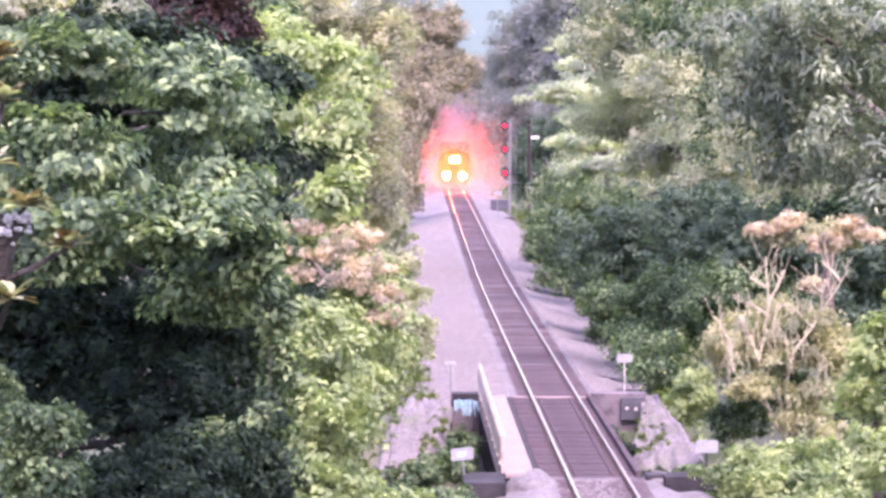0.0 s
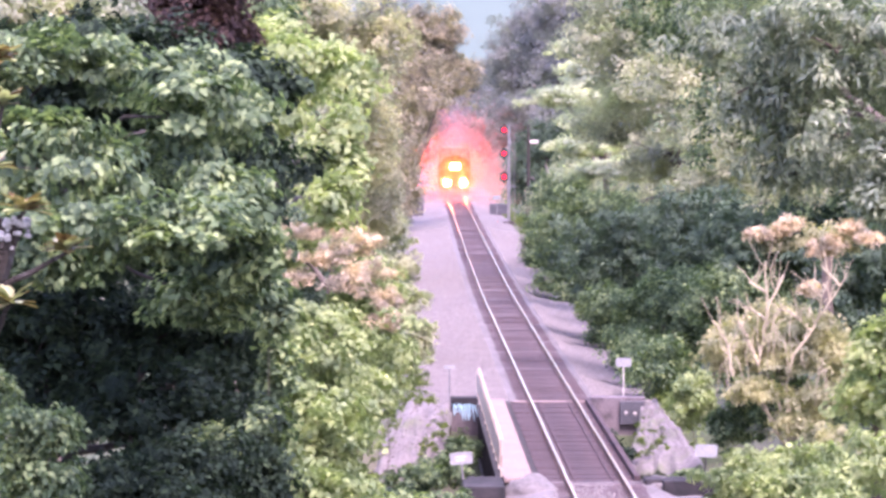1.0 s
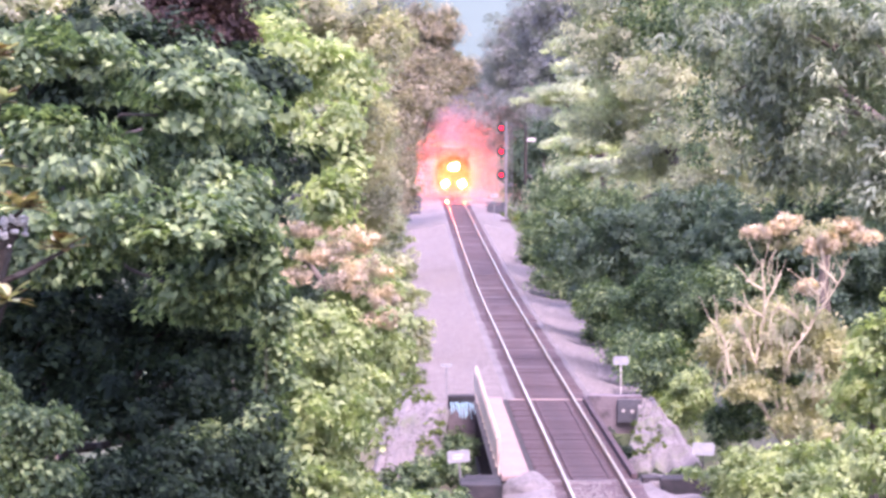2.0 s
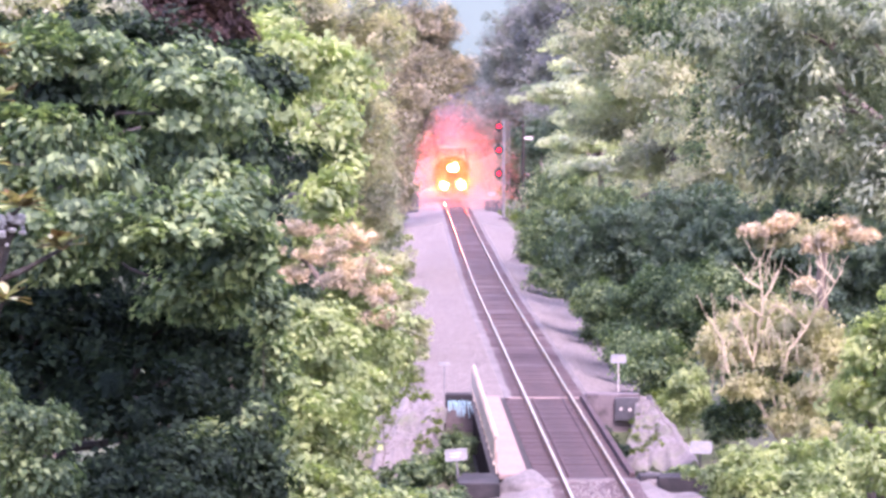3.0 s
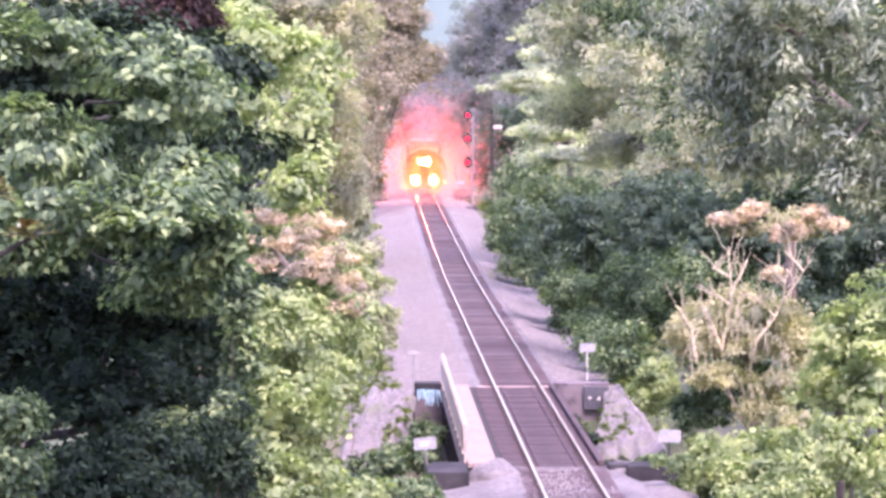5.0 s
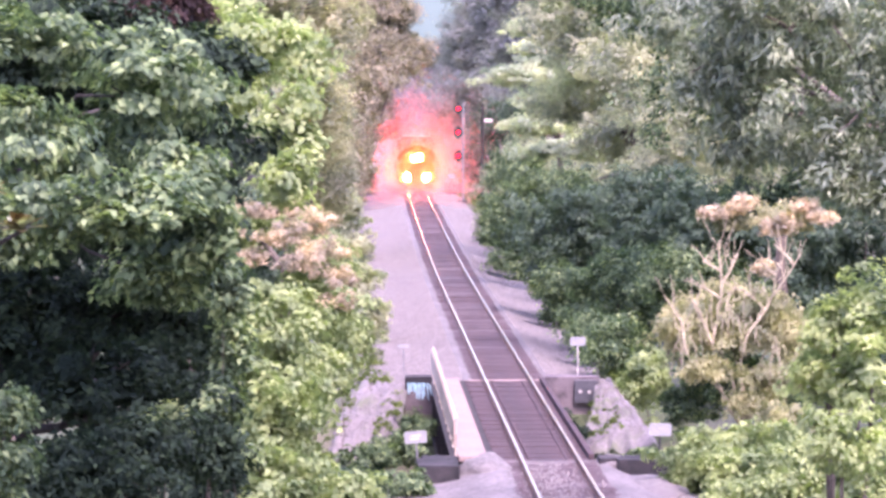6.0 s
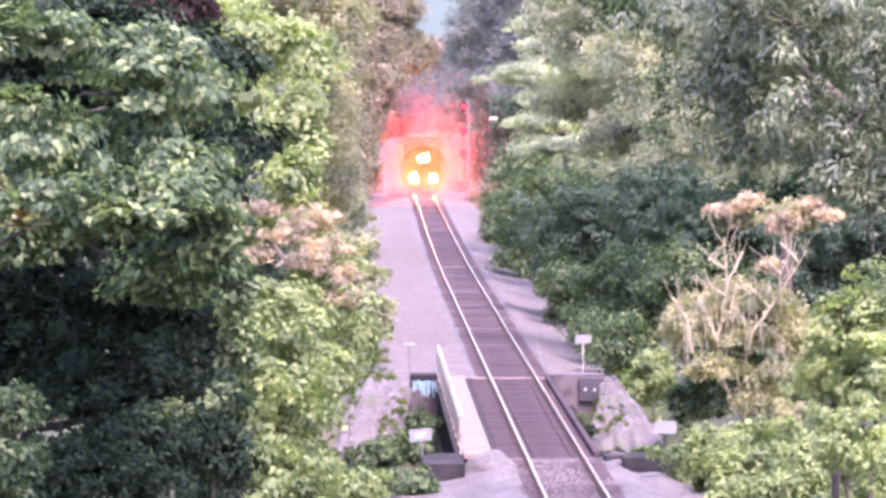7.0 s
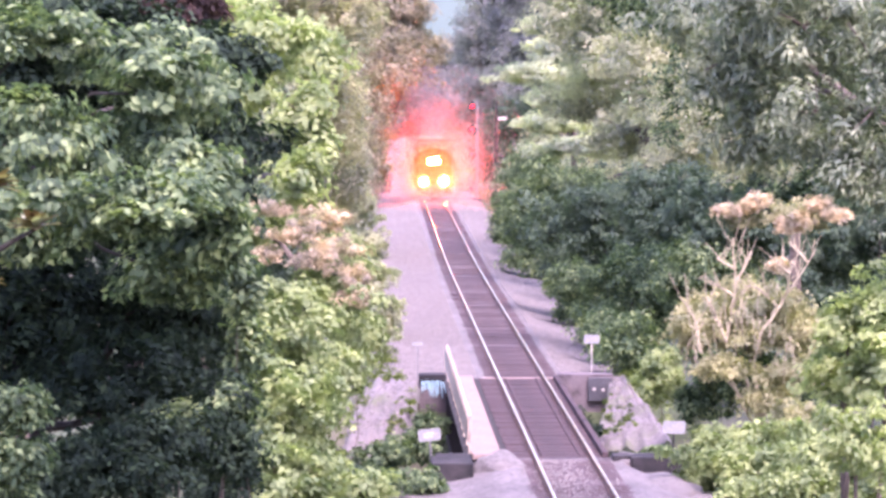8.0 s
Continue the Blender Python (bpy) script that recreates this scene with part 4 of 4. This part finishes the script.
tree("sunlit_bush", "yellow-green bush on the lower bank", [(-1.82, 106.0, 1.63, 1.28, 1.28, 1.14), (-1.15, 106.0, 1.21, 0.62, 0.62, 1.1), (-2.02, 102.0, 0.59, 1.50, 0.89, 0.68), (-1.0, 102.0, 0.35, 0.7, 0.5, 0.4), (-1.73, 101.0, -0.13, 1.35, 0.70, 0.54), (-0.11, 101.0, 0.14, 0.81, 0.53, 0.41)], "yellow", 22, 1.9, 0.2, 0.7, 0.42, category="bush")
tree("low_bush", "dark green low bush by the abutment", [(0.6, 105.0, -0.12, 0.85, 0.55, 0.4), (1.73, 106.0, -0.2, 0.5, 0.5, 0.38)], "deep", 23, 2.0, 0.13, 0.6, 0.3, category="bush", thick=0.08)
tree("verge_bush", "green verge bush along the ballast", [(0.54, 235.0, 1.16, 1.10, 1.10, 2.21), (-0.26, 240.0, 2.58, 1.29, 1.29, 1.29), (0.94, 190.0, 0.37, 0.76, 0.76, 1.15), (1.26, 165.0, 0.35, 0.55, 0.55, 0.77)], "grey", 24, 2.2, 0.24, 0.6, 0.5, category="bush", thick=0.1)
tree("low_bush", "dark green weedy bush under the bridge edge", [(2.15, 128.0, -0.7, 0.55, 0.6, 0.55)], "deep", 25, 2.0, 0.13, 0.6, 0.25, category="bush", thick=0.05)
tree("low_bush", "dark green weedy bush at the foot of the gravel", [(1.42, 122.0, -0.74, 0.90, 0.60, 0.46)], "deep", 26, 2.0, 0.13, 0.6, 0.25, category="bush", thick=0.05)
tree("low_bush", "small green bush at the gravel foot", [(0.74, 118.0, -0.62, 0.87, 0.51, 0.40)], "deep", 27, 2.0, 0.13, 0.6, 0.25, category="bush", thick=0.05)
# Added bush in shade-dark leaves, in place of a dark hole.
tree("low_bush", "dark bush added to stand for the dark hole at the abutment foot", [(6.87, 126.0, -0.68, 0.44, 0.44, 0.37), (6.74, 130.0, -0.59, 0.28, 0.28, 0.28)], "hollow_shade", 76, 1.6, 0.12, 0.6, 0.2, category="bush", thick=0.04)
tree("low_bush", "small green bush below the east bank", [(8.35, 116.0, -0.51, 0.70, 0.32, 0.25)], "deep", 28, 2.0, 0.13, 0.6, 0.25, category="bush", thick=0.05)
# east
tree("willow_oak", "willow oak with narrow glossy hanging leaves", [(9.34, 88.0, 11.13, 1.65, 1.65, 1.30), (8.35, 90.0, 10.54, 1.33, 1.33, 1.09), (9.55, 87.0, 9.3, 1.2, 1.2, 1.1), (8.18, 95.0, 11.45, 1.40, 1.32, 1.02), (10.15, 86.0, 8.1, 0.6, 0.6, 0.5), (8.83, 90.0, 8.97, 0.97, 0.94, 0.72), (10.86, 86.0, 9.72, 1.04, 1.04, 2.31)], "willow", 31, 1.25, 0.22, 0.27, 0.42, foot=(13.4, 90), hang=0.6)
tree("leafy_tree", "tall grey-green tree with haze put into its leaf colour", [(12.39, 200.0, 12.98, 4.02, 3.83, 2.95), (14.32, 190.0, 10.30, 3.31, 3.31, 2.55), (11.87, 205.0, 9.48, 3.02, 2.50, 1.92), (12.86, 195.0, 7.16, 2.35, 1.70, 1.31), (15.25, 180.0, 7.40, 3.14, 2.82, 2.17)], "grey", 32, 1.6, 0.185, 0.6, 0.7, thick=0.35)
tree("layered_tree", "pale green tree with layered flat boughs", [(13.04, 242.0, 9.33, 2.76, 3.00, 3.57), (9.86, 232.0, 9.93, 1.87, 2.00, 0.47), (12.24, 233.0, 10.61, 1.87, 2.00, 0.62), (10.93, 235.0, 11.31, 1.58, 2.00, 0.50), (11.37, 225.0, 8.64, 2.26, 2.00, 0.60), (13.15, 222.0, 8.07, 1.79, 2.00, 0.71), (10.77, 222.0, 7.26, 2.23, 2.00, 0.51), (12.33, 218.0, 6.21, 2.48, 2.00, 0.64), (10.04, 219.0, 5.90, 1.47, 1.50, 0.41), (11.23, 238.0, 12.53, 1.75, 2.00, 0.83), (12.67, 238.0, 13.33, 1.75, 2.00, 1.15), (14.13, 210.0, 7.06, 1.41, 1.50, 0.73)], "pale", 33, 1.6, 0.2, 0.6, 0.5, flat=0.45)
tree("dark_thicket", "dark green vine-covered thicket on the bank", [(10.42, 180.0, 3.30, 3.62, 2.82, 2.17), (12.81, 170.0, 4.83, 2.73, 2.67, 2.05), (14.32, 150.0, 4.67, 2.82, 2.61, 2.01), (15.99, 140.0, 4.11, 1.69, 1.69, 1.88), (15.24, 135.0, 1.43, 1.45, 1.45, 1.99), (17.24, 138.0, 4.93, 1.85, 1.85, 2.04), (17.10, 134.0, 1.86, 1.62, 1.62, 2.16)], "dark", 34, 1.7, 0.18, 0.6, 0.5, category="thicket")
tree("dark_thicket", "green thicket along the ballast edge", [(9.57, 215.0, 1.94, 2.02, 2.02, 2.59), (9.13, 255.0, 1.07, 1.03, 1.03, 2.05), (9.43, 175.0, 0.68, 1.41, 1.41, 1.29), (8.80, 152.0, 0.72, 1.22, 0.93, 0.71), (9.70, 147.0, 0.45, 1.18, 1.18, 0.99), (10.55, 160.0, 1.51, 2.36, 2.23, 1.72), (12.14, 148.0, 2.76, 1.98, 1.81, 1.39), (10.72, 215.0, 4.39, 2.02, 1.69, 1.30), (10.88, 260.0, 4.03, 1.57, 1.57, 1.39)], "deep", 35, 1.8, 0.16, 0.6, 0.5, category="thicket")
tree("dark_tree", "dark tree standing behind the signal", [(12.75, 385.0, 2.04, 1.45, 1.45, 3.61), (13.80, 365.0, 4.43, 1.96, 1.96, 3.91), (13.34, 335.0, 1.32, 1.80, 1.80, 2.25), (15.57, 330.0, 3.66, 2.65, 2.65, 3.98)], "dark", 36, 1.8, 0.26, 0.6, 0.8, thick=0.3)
mim2 = tree("mimosa_tree", "mimosa tree tops in pale pink blossom", [(12.52, 135.0, 5.56, 0.90, 0.42, 0.33), (14.33, 135.0, 5.50, 1.09, 0.59, 0.45)], "vine", 37, 1.5, 0.16, 0.5, 0.35, foot=(14.5, 138))
leaves("blossom", [(11.94, 134.5, 5.65, 0.50, 0.26, 0.20), (12.75, 134.5, 5.95, 0.4, 0.30, 0.25), (13.74, 134.5, 5.2, 0.45, 0.28, 0.2), (14.73, 134.5, 5.85, 0.5, 0.33, 0.3), (14.2, 134.0, 5.4, 0.5, 0.33, 0.22), (12.30, 122.0, 4.5, 0.3, 0.2, 0.15), (15.40, 134.0, 5.54, 0.47, 0.23, 0.18)], 0.6, 0.08, 0.8, LEAF["pink"], 38, mim2, 0.2, flat=0.8, label="pale pink silky blossom")
vine = tree("dead_tree", "bleached dead tree draped in tan-olive vines", [(11.29, 120.0, 2.84, 1.9, 1.3, 0.9), (10.41, 121.0, 3.2, 1.1, 1.0, 0.72), (12.26, 120.0, 3.1, 1.0, 1.0, 0.85), (9.8, 121.0, 2.8, 0.65, 0.7, 0.85), (12.85, 119.0, 2.2, 0.55, 0.6, 0.8), (11.23, 121.0, 3.85, 0.9, 0.63, 0.4), (10.25, 118.6, 1.8, 0.75, 0.5, 0.28), (12.1, 118.6, 1.7, 0.9, 0.5, 0.35), (11.6, 118.4, 0.95, 0.7, 0.5, 0.35), (12.5, 115.0, 0.25, 0.95, 0.8, 0.75), (12.0, 116.0, 0.6, 0.55, 0.5, 0.5)], "vine", 39, 1.9, 0.135, 0.5, 0.3, M_BLEACHED, 0.1, hang=0.6)
# Added brush fills what is only shade beneath the vine crown.
tree("dark_thicket", "brush added to stand for the shade under the draped vines", [(9.9, 121.8, 0.5, 0.6, 0.5, 0.7), (10.5, 122.2, 0.9, 0.6, 0.5, 0.8), (11.4, 121.8, 1.5, 0.95, 0.5, 0.95), (12.4, 121.5, 0.9, 0.75, 0.5, 0.75), (13.2, 122.5, 1.4, 0.6, 0.5, 1.2)], "deep", 77, 1.1, 0.13, 0.6, 0.3, category="thicket", thick=0.06)
rnd = random.Random(5)
for points in ([(10.48, 119.00, 2.48), (10.72, 119.00, 3.76), (10.67, 119.00, 5.43)], [(10.72, 119.00, 3.76), (10.10, 118.80, 4.17)], [(10.67, 119.00, 4.56), (10.21, 119.00, 4.84)], [(10.72, 119.00, 4.00), (11.22, 119.20, 5.03)], [(11.36, 119.00, 2.48), (12.16, 119.00, 3.76), (12.79, 119.00, 4.72), (13.03, 119.00, 5.07)], [(12.79, 119.00, 4.72), (12.27, 119.30, 5.31)], [(12.00, 119.00, 3.44), (11.36, 119.00, 4.00), (10.96, 119.00, 4.08)], [(12.16, 119.00, 3.76), (12.25, 118.70, 4.41), (11.80, 118.60, 4.81)], [(9.72, 118.50, 2.20), (9.56, 118.50, 3.15), (9.12, 118.50, 3.79)], [(10.43, 118.40, 2.52), (10.11, 118.40, 3.32), (9.87, 118.40, 3.79)]):
    bm = bmesh.new()
    r = 0.042
    for a, b in zip(points, points[1:]):
        end = limb(bm, a, b, r, r * 0.6, rnd, 0.1, 4)
        for i in range(4):
            limb(bm, Vector(a).lerp(Vector(b), rnd.uniform(0.4, 0.9)), end + Vector((rnd.uniform(-0.5, 0.5), rnd.uniform(-0.4, 0.4), rnd.uniform(0.1, 0.7))), r * 0.4, 0.008, rnd, 0.2, 3)
        r *= 0.7
    part("bare_branch", bm, M_BLEACHED, vine, "bare bleached branch")
for i in range(30):
    u = rnd.random()
    a = Vector((9.4 + 3.3 * u, 118.3 + rnd.uniform(-0.5, 0.3), 3.95 - 1.3 * (2 * u - 0.95) ** 2 + rnd.uniform(-0.9, 0.15)))
    out = Vector((rnd.uniform(-0.35, 0.35), -0.3, 0.12))
    bm = bmesh.new()
    last, r = a, 0.013
    for k in range(1, 7):
        p = a + out * (k / 6) + Vector((rnd.uniform(-0.04, 0.04), 0, -rnd.uniform(0.8, 1.3) * (k / 6) ** 2))
        rod(bm, last, p, r, r * 0.88, 5)
        last, r = p, r * 0.88
    part("vine_strand", bm, M_BLEACHED, vine, "pale hanging vine strand")
tree("edge_bush", "bright yellow-green bush with broad leaves", [(9.59, 82.0, 5.35, 0.55, 0.55, 0.66), (9.53, 82.0, 4.14, 0.66, 0.66, 0.66), (9.57, 80.0, 3.11, 0.75, 0.75, 0.75), (10.23, 81.0, 4.98, 0.76, 0.76, 1.63)], "fresh", 40, 2.0, 0.15, 0.65, 0.32, category="bush")
tree("roadside_bush", "fresh green bush below the dead tree", [(9.44, 108.0, 0.31, 1.09, 0.75, 0.58), (10.40, 106.0, 0.21, 1.28, 0.74, 0.57), (11.46, 104.0, 0.40, 1.12, 0.91, 0.70), (8.64, 108.0, -0.34, 0.87, 0.47, 0.36), (11.21, 103.0, -0.13, 1.24, 0.72, 0.55), (11.87, 96.0, 0.65, 1.16, 1.00, 0.77), (9.93, 104.0, -0.37, 1.12, 0.54, 0.42), (9.7, 112.0, 0.25, 0.75, 0.5, 0.45), (10.6, 112.0, 0.4, 0.75, 0.5, 0.45), (11.5, 111.0, 0.45, 0.65, 0.5, 0.45)], "yellow", 41, 2.0, 0.17, 0.65, 0.35, category="bush")
tree("bank_bush", "olive green bush beside the gravel bank", [(10.03, 138.0, -0.25, 0.83, 0.83, 1.11), (9.96, 148.0, -0.41, 0.79, 0.64, 0.50)], "yellow", 42, 2.0, 0.16, 0.6, 0.35, category="bush", thick=0.08)
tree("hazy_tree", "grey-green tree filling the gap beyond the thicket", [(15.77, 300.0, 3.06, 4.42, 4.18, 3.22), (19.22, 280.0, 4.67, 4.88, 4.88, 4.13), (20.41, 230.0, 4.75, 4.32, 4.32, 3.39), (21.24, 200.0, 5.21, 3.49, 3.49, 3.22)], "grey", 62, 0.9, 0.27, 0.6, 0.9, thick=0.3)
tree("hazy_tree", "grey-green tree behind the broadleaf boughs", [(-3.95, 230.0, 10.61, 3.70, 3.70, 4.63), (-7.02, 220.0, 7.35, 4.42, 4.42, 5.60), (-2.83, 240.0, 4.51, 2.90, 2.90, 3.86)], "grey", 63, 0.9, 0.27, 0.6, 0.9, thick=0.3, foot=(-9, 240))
tree("tall_tree", "tall green tree closing the view above the boughs", [(-7.93, 110.0, 10.74, 3.83, 3.45, 2.65), (-5.52, 115.0, 11.69, 3.08, 2.41, 1.85), (-4.02, 112.0, 8.80, 1.80, 1.80, 2.25)], "deep", 64, 1.2, 0.2, 0.6, 0.5, thick=0.3, foot=(-9, 112))
tree("tall_tree", "tall green tree behind the willow oak", [(13.92, 150.0, 11.71, 4.02, 4.02, 3.42), (17.30, 148.0, 10.30, 3.57, 3.57, 4.96), (11.68, 155.0, 12.79, 2.70, 2.43, 1.87)], "deep", 65, 1.0, 0.22, 0.6, 0.7, thick=0.3, foot=(22, 152))
# far along the line: a glowing backdrop sheet with pale evening haze painted in
vs, fs = [], []
for i in range(41):
    x = -900 + 60 * i
    for j, (back, z) in enumerate(((0, -30), (0, 60), (40, 200), (160, 420))):
        vs.append((x, 2900 + back + 0.00008 * (x - 300) ** 2 * -1, z + 6 * noise.noise((x * 0.01, j, 0))))
for i in range(40):
    for j in range(3):
        k = i * 4 + j
        fs.append((k, k + 4, k + 5, k + 1))
m_far, fnt, fb = shader("glowing_haze_backdrop")
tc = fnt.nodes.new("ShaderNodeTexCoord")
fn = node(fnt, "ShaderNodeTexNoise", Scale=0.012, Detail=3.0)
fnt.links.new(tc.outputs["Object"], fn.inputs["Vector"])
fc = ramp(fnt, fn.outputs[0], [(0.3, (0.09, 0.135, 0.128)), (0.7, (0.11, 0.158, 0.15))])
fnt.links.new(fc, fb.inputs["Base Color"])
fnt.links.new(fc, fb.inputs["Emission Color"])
# The sheet glows a little, standing for bright hazy air.
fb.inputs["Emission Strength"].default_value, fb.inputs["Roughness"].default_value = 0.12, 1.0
tagged(smooth(sheet("backdrop", vs, fs, m_far)), "glowing backdrop sheet with pale blue haze painted in", "distance", kind="structure")
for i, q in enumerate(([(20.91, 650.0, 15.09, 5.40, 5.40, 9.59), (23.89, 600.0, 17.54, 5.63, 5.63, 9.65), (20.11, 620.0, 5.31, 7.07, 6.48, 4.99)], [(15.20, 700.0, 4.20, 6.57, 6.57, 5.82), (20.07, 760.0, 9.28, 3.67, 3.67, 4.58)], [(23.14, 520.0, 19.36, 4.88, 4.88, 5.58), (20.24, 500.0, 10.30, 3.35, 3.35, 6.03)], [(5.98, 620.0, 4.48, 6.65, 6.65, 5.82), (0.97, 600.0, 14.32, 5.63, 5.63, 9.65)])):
    tree("far_tree", "far tree along the line with blue haze put into its leaf colour", q, "far", 50 + i, 1.7, 0.4, 0.7, 1.9, thick=0.5)
tree("far_wood", "wood on the far rise with pale haze put into its leaf colour", [(22.13, 1300.0, 7.69, 19.17, 13.59, 10.46), (2.09, 1300.0, 17.27, 13.94, 13.94, 19.17), (45.66, 1300.0, 17.27, 17.43, 17.43, 13.94)], "far", 60, 1.6, 1.4, 0.7, 3.5, thick=0.6)


# close to the camera: trunk with leathery rosettes
def rosette_tree():
    t = root("leathery_leaved_tree", Matrix(), "dark lichened trunk with yellowing leathery leaf rosettes", "tree")
    rr = random.Random(8)
    bm = bmesh.new()
    g = height(-3.3, 35)
    limb(bm, (-3.68, 35.2, g - 0.3), (-3.46, 35, 8.3), 0.2, 0.16, rr, 0.02, 6)
    limb(bm, (-3.46, 35, 8.3), (-3.14, 35.00, 9.20), 0.16, 0.15, rr, 0.05, 4)
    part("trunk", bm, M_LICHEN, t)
    bm = bmesh.new()
    tx, ty, tz = (-3.14, 35.00, 9.20)
    for i in range(60):
        a = rr.uniform(0, 2 * math.pi)
        q = rr.uniform(0.014, 0.042)
        at = Matrix.Translation((tx + 0.155 * math.cos(a), ty + 0.155 * math.sin(a), tz - abs(rr.gauss(0.03, 0.09)) + 0.03))
        flat = Matrix.Diagonal((q, q, q * rr.uniform(0.4, 1.2), 1))
        bmesh.ops.create_icosphere(bm, subdivisions=2, radius=1.0, matrix=at @ flat)
    for v in bm.verts:
        v.co += 0.012 * noise.noise_vector(v.co * 40)
    tagged(part("lichen", bm, M_PALELICHEN, t), "crusty pale lichen patches", kind="stuff")
    for k, c in enumerate(((-2.99, 34.80, 9.29), (-3.19, 35.00, 10.16), (-2.65, 34.90, 8.95), (-3.28, 35.00, 9.64), (-3.12, 34.80, 8.53), (-3.23, 35.00, 10.53))):
        vs, fs = [], []
        for i in range(26):
            a = rr.uniform(0, 2 * math.pi)
            up = rr.uniform(0.0, 1.5)
            d = Vector((math.cos(a), math.sin(a), up)).normalized()
            s = d.cross(Vector((0, 0, 1))).normalized()
            n = s.cross(d)
            size = rr.uniform(0.15, 0.25)
            o = Vector(c) + d * 0.016
            b = len(vs)
            for u, w in ((0.0, 0.006), (0.3, 0.036), (0.62, 0.052), (0.88, 0.03), (1.0, 0.002)):
                p = o + d * size * u - n * size * 0.25 * u * u
                vs += [p - s * w + n * 0.012, p, p + s * w + n * 0.012]
            for j in range(4):
                fs += [(b + 3 * j, b + 3 * j + 1, b + 3 * j + 4, b + 3 * j + 3), (b + 3 * j + 1, b + 3 * j + 2, b + 3 * j + 5, b + 3 * j + 4)]
        ob = smooth(sheet("leaf_rosette", vs, fs, LEAF["magnolia"]))
        ob.parent = t
        bm = bmesh.new()
        limb(bm, (-3.28, 35, c[2] - 0.35), c, 0.035, 0.015, rr, 0.1, 4)
        part("twig", bm, M_LICHEN, t)


rosette_tree()


def undergrowth(name, side, seed, label, material):
    rr = random.Random(seed)
    spots = []
    while len(spots) < 230:
        y = 90 + 380 * rr.random() ** 1.3
        d = side * (5.4 + 15 * rr.random() ** 1.5)
        if 104 < y < 149 and abs(d) < 9:
            continue
        x = line(y) + d
        h = rr.uniform(0.4, 1.5) * min(1.0, 0.3 + (abs(d) - 5.2) * 0.3)
        w = rr.uniform(0.8, 1.8) * (0.6 + h * 0.4)
        spots.append((x, y, height(x, y) + h * 0.4, w, w, h))
    ob = leaves(name, spots, 0.8, 0.28, 0.6, LEAF[material], seed, None, 0.5, billowy=False)
    return tagged(ob, label, "undergrowth", kind="stuff")


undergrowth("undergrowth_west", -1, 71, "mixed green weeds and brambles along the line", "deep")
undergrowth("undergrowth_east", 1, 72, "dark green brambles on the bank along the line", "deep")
ties(90, 600, 250)


def verge(name, seed, label):
    """Tufts of weed and grass along both edges of the ballast."""
    rr = random.Random(seed)
    spots = []
    while len(spots) < 260:
        y = 142 + 280 * rr.random() ** 1.4
        d = rr.choice((-1, 1)) * rr.uniform(3.9, 5.4)
        x = line(y) + d - 0.2
        h = rr.uniform(0.12, 0.4)
        spots.append((x, y, height(x, y) + 0.12 + h * 0.4, h * 1.3, h * 1.6, h))
    return tagged(leaves(name, spots, 0.8, 0.16, 0.3, LEAF["grass"], seed, None, 0.2, crowd=14, billowy=False), label, "weeds", kind="stuff")


verge("verge_weeds", 81, "tufts of green weeds along the ballast edge")


def slope_weeds(name, face, u0, u1, v0, v1, count, seed, label):
    """Small tufts rooted between the stones of a gravel slope."""
    rr = random.Random(seed)
    a, b, c, d = [Vector(q) for q in face]
    spots = []
    for i in range(count):
        u, v = rr.uniform(u0, u1), rr.uniform(v0, v1)
        q = a.lerp(b, u).lerp(d.lerp(c, u), v)
        h = rr.uniform(0.03, 0.085)
        spots.append((q.x, q.y, q.z + 0.3 * h, h * 1.6, h * 1.6, h))
    return tagged(leaves(name, spots, 0.7, 0.11, 0.35, LEAF["grass"], seed, None, 0.12, crowd=10, billowy=False), label, "weeds", kind="stuff")


slope_weeds("east_slope_weeds", EAST, 0.05, 0.6, 0.35, 0.95, 26, 91, "sparse green tufts on the east gravel slope")
slope_weeds("west_slope_weeds", WEST, 0.02, 0.3, 0.3, 0.95, 26, 92, "sparse green tufts on the west gravel slope")
slope_weeds("edge_weeds", WEST, 0.8, 1.0, 0.1, 1.0, 30, 93, "green tufts along the outer edge of the gravel")


# ---- what moves: the train comes up the line ----
TRAIN = [  # seconds, distance along the line
    (0.0, 417.43),
    (1.0, 404.65),
    (2.0, 392.30),
    (3.0, 380.40),
    (4.0, 368.94),
    (5.0, 357.92),
    (6.0, 347.33),
    (7.0, 337.19),
    (8.0, 327.49),
]


def motions():
    rows = []
    for t, y in TRAIN:
        turn = math.degrees(math.atan2(line(y) - line(y + 8), 8.0))
        rows.append((t, pose(line(y), y, 0, 0, 0, turn)))
    walk(loco, rows)
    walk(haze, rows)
    walk(smoke, rows)


motions()
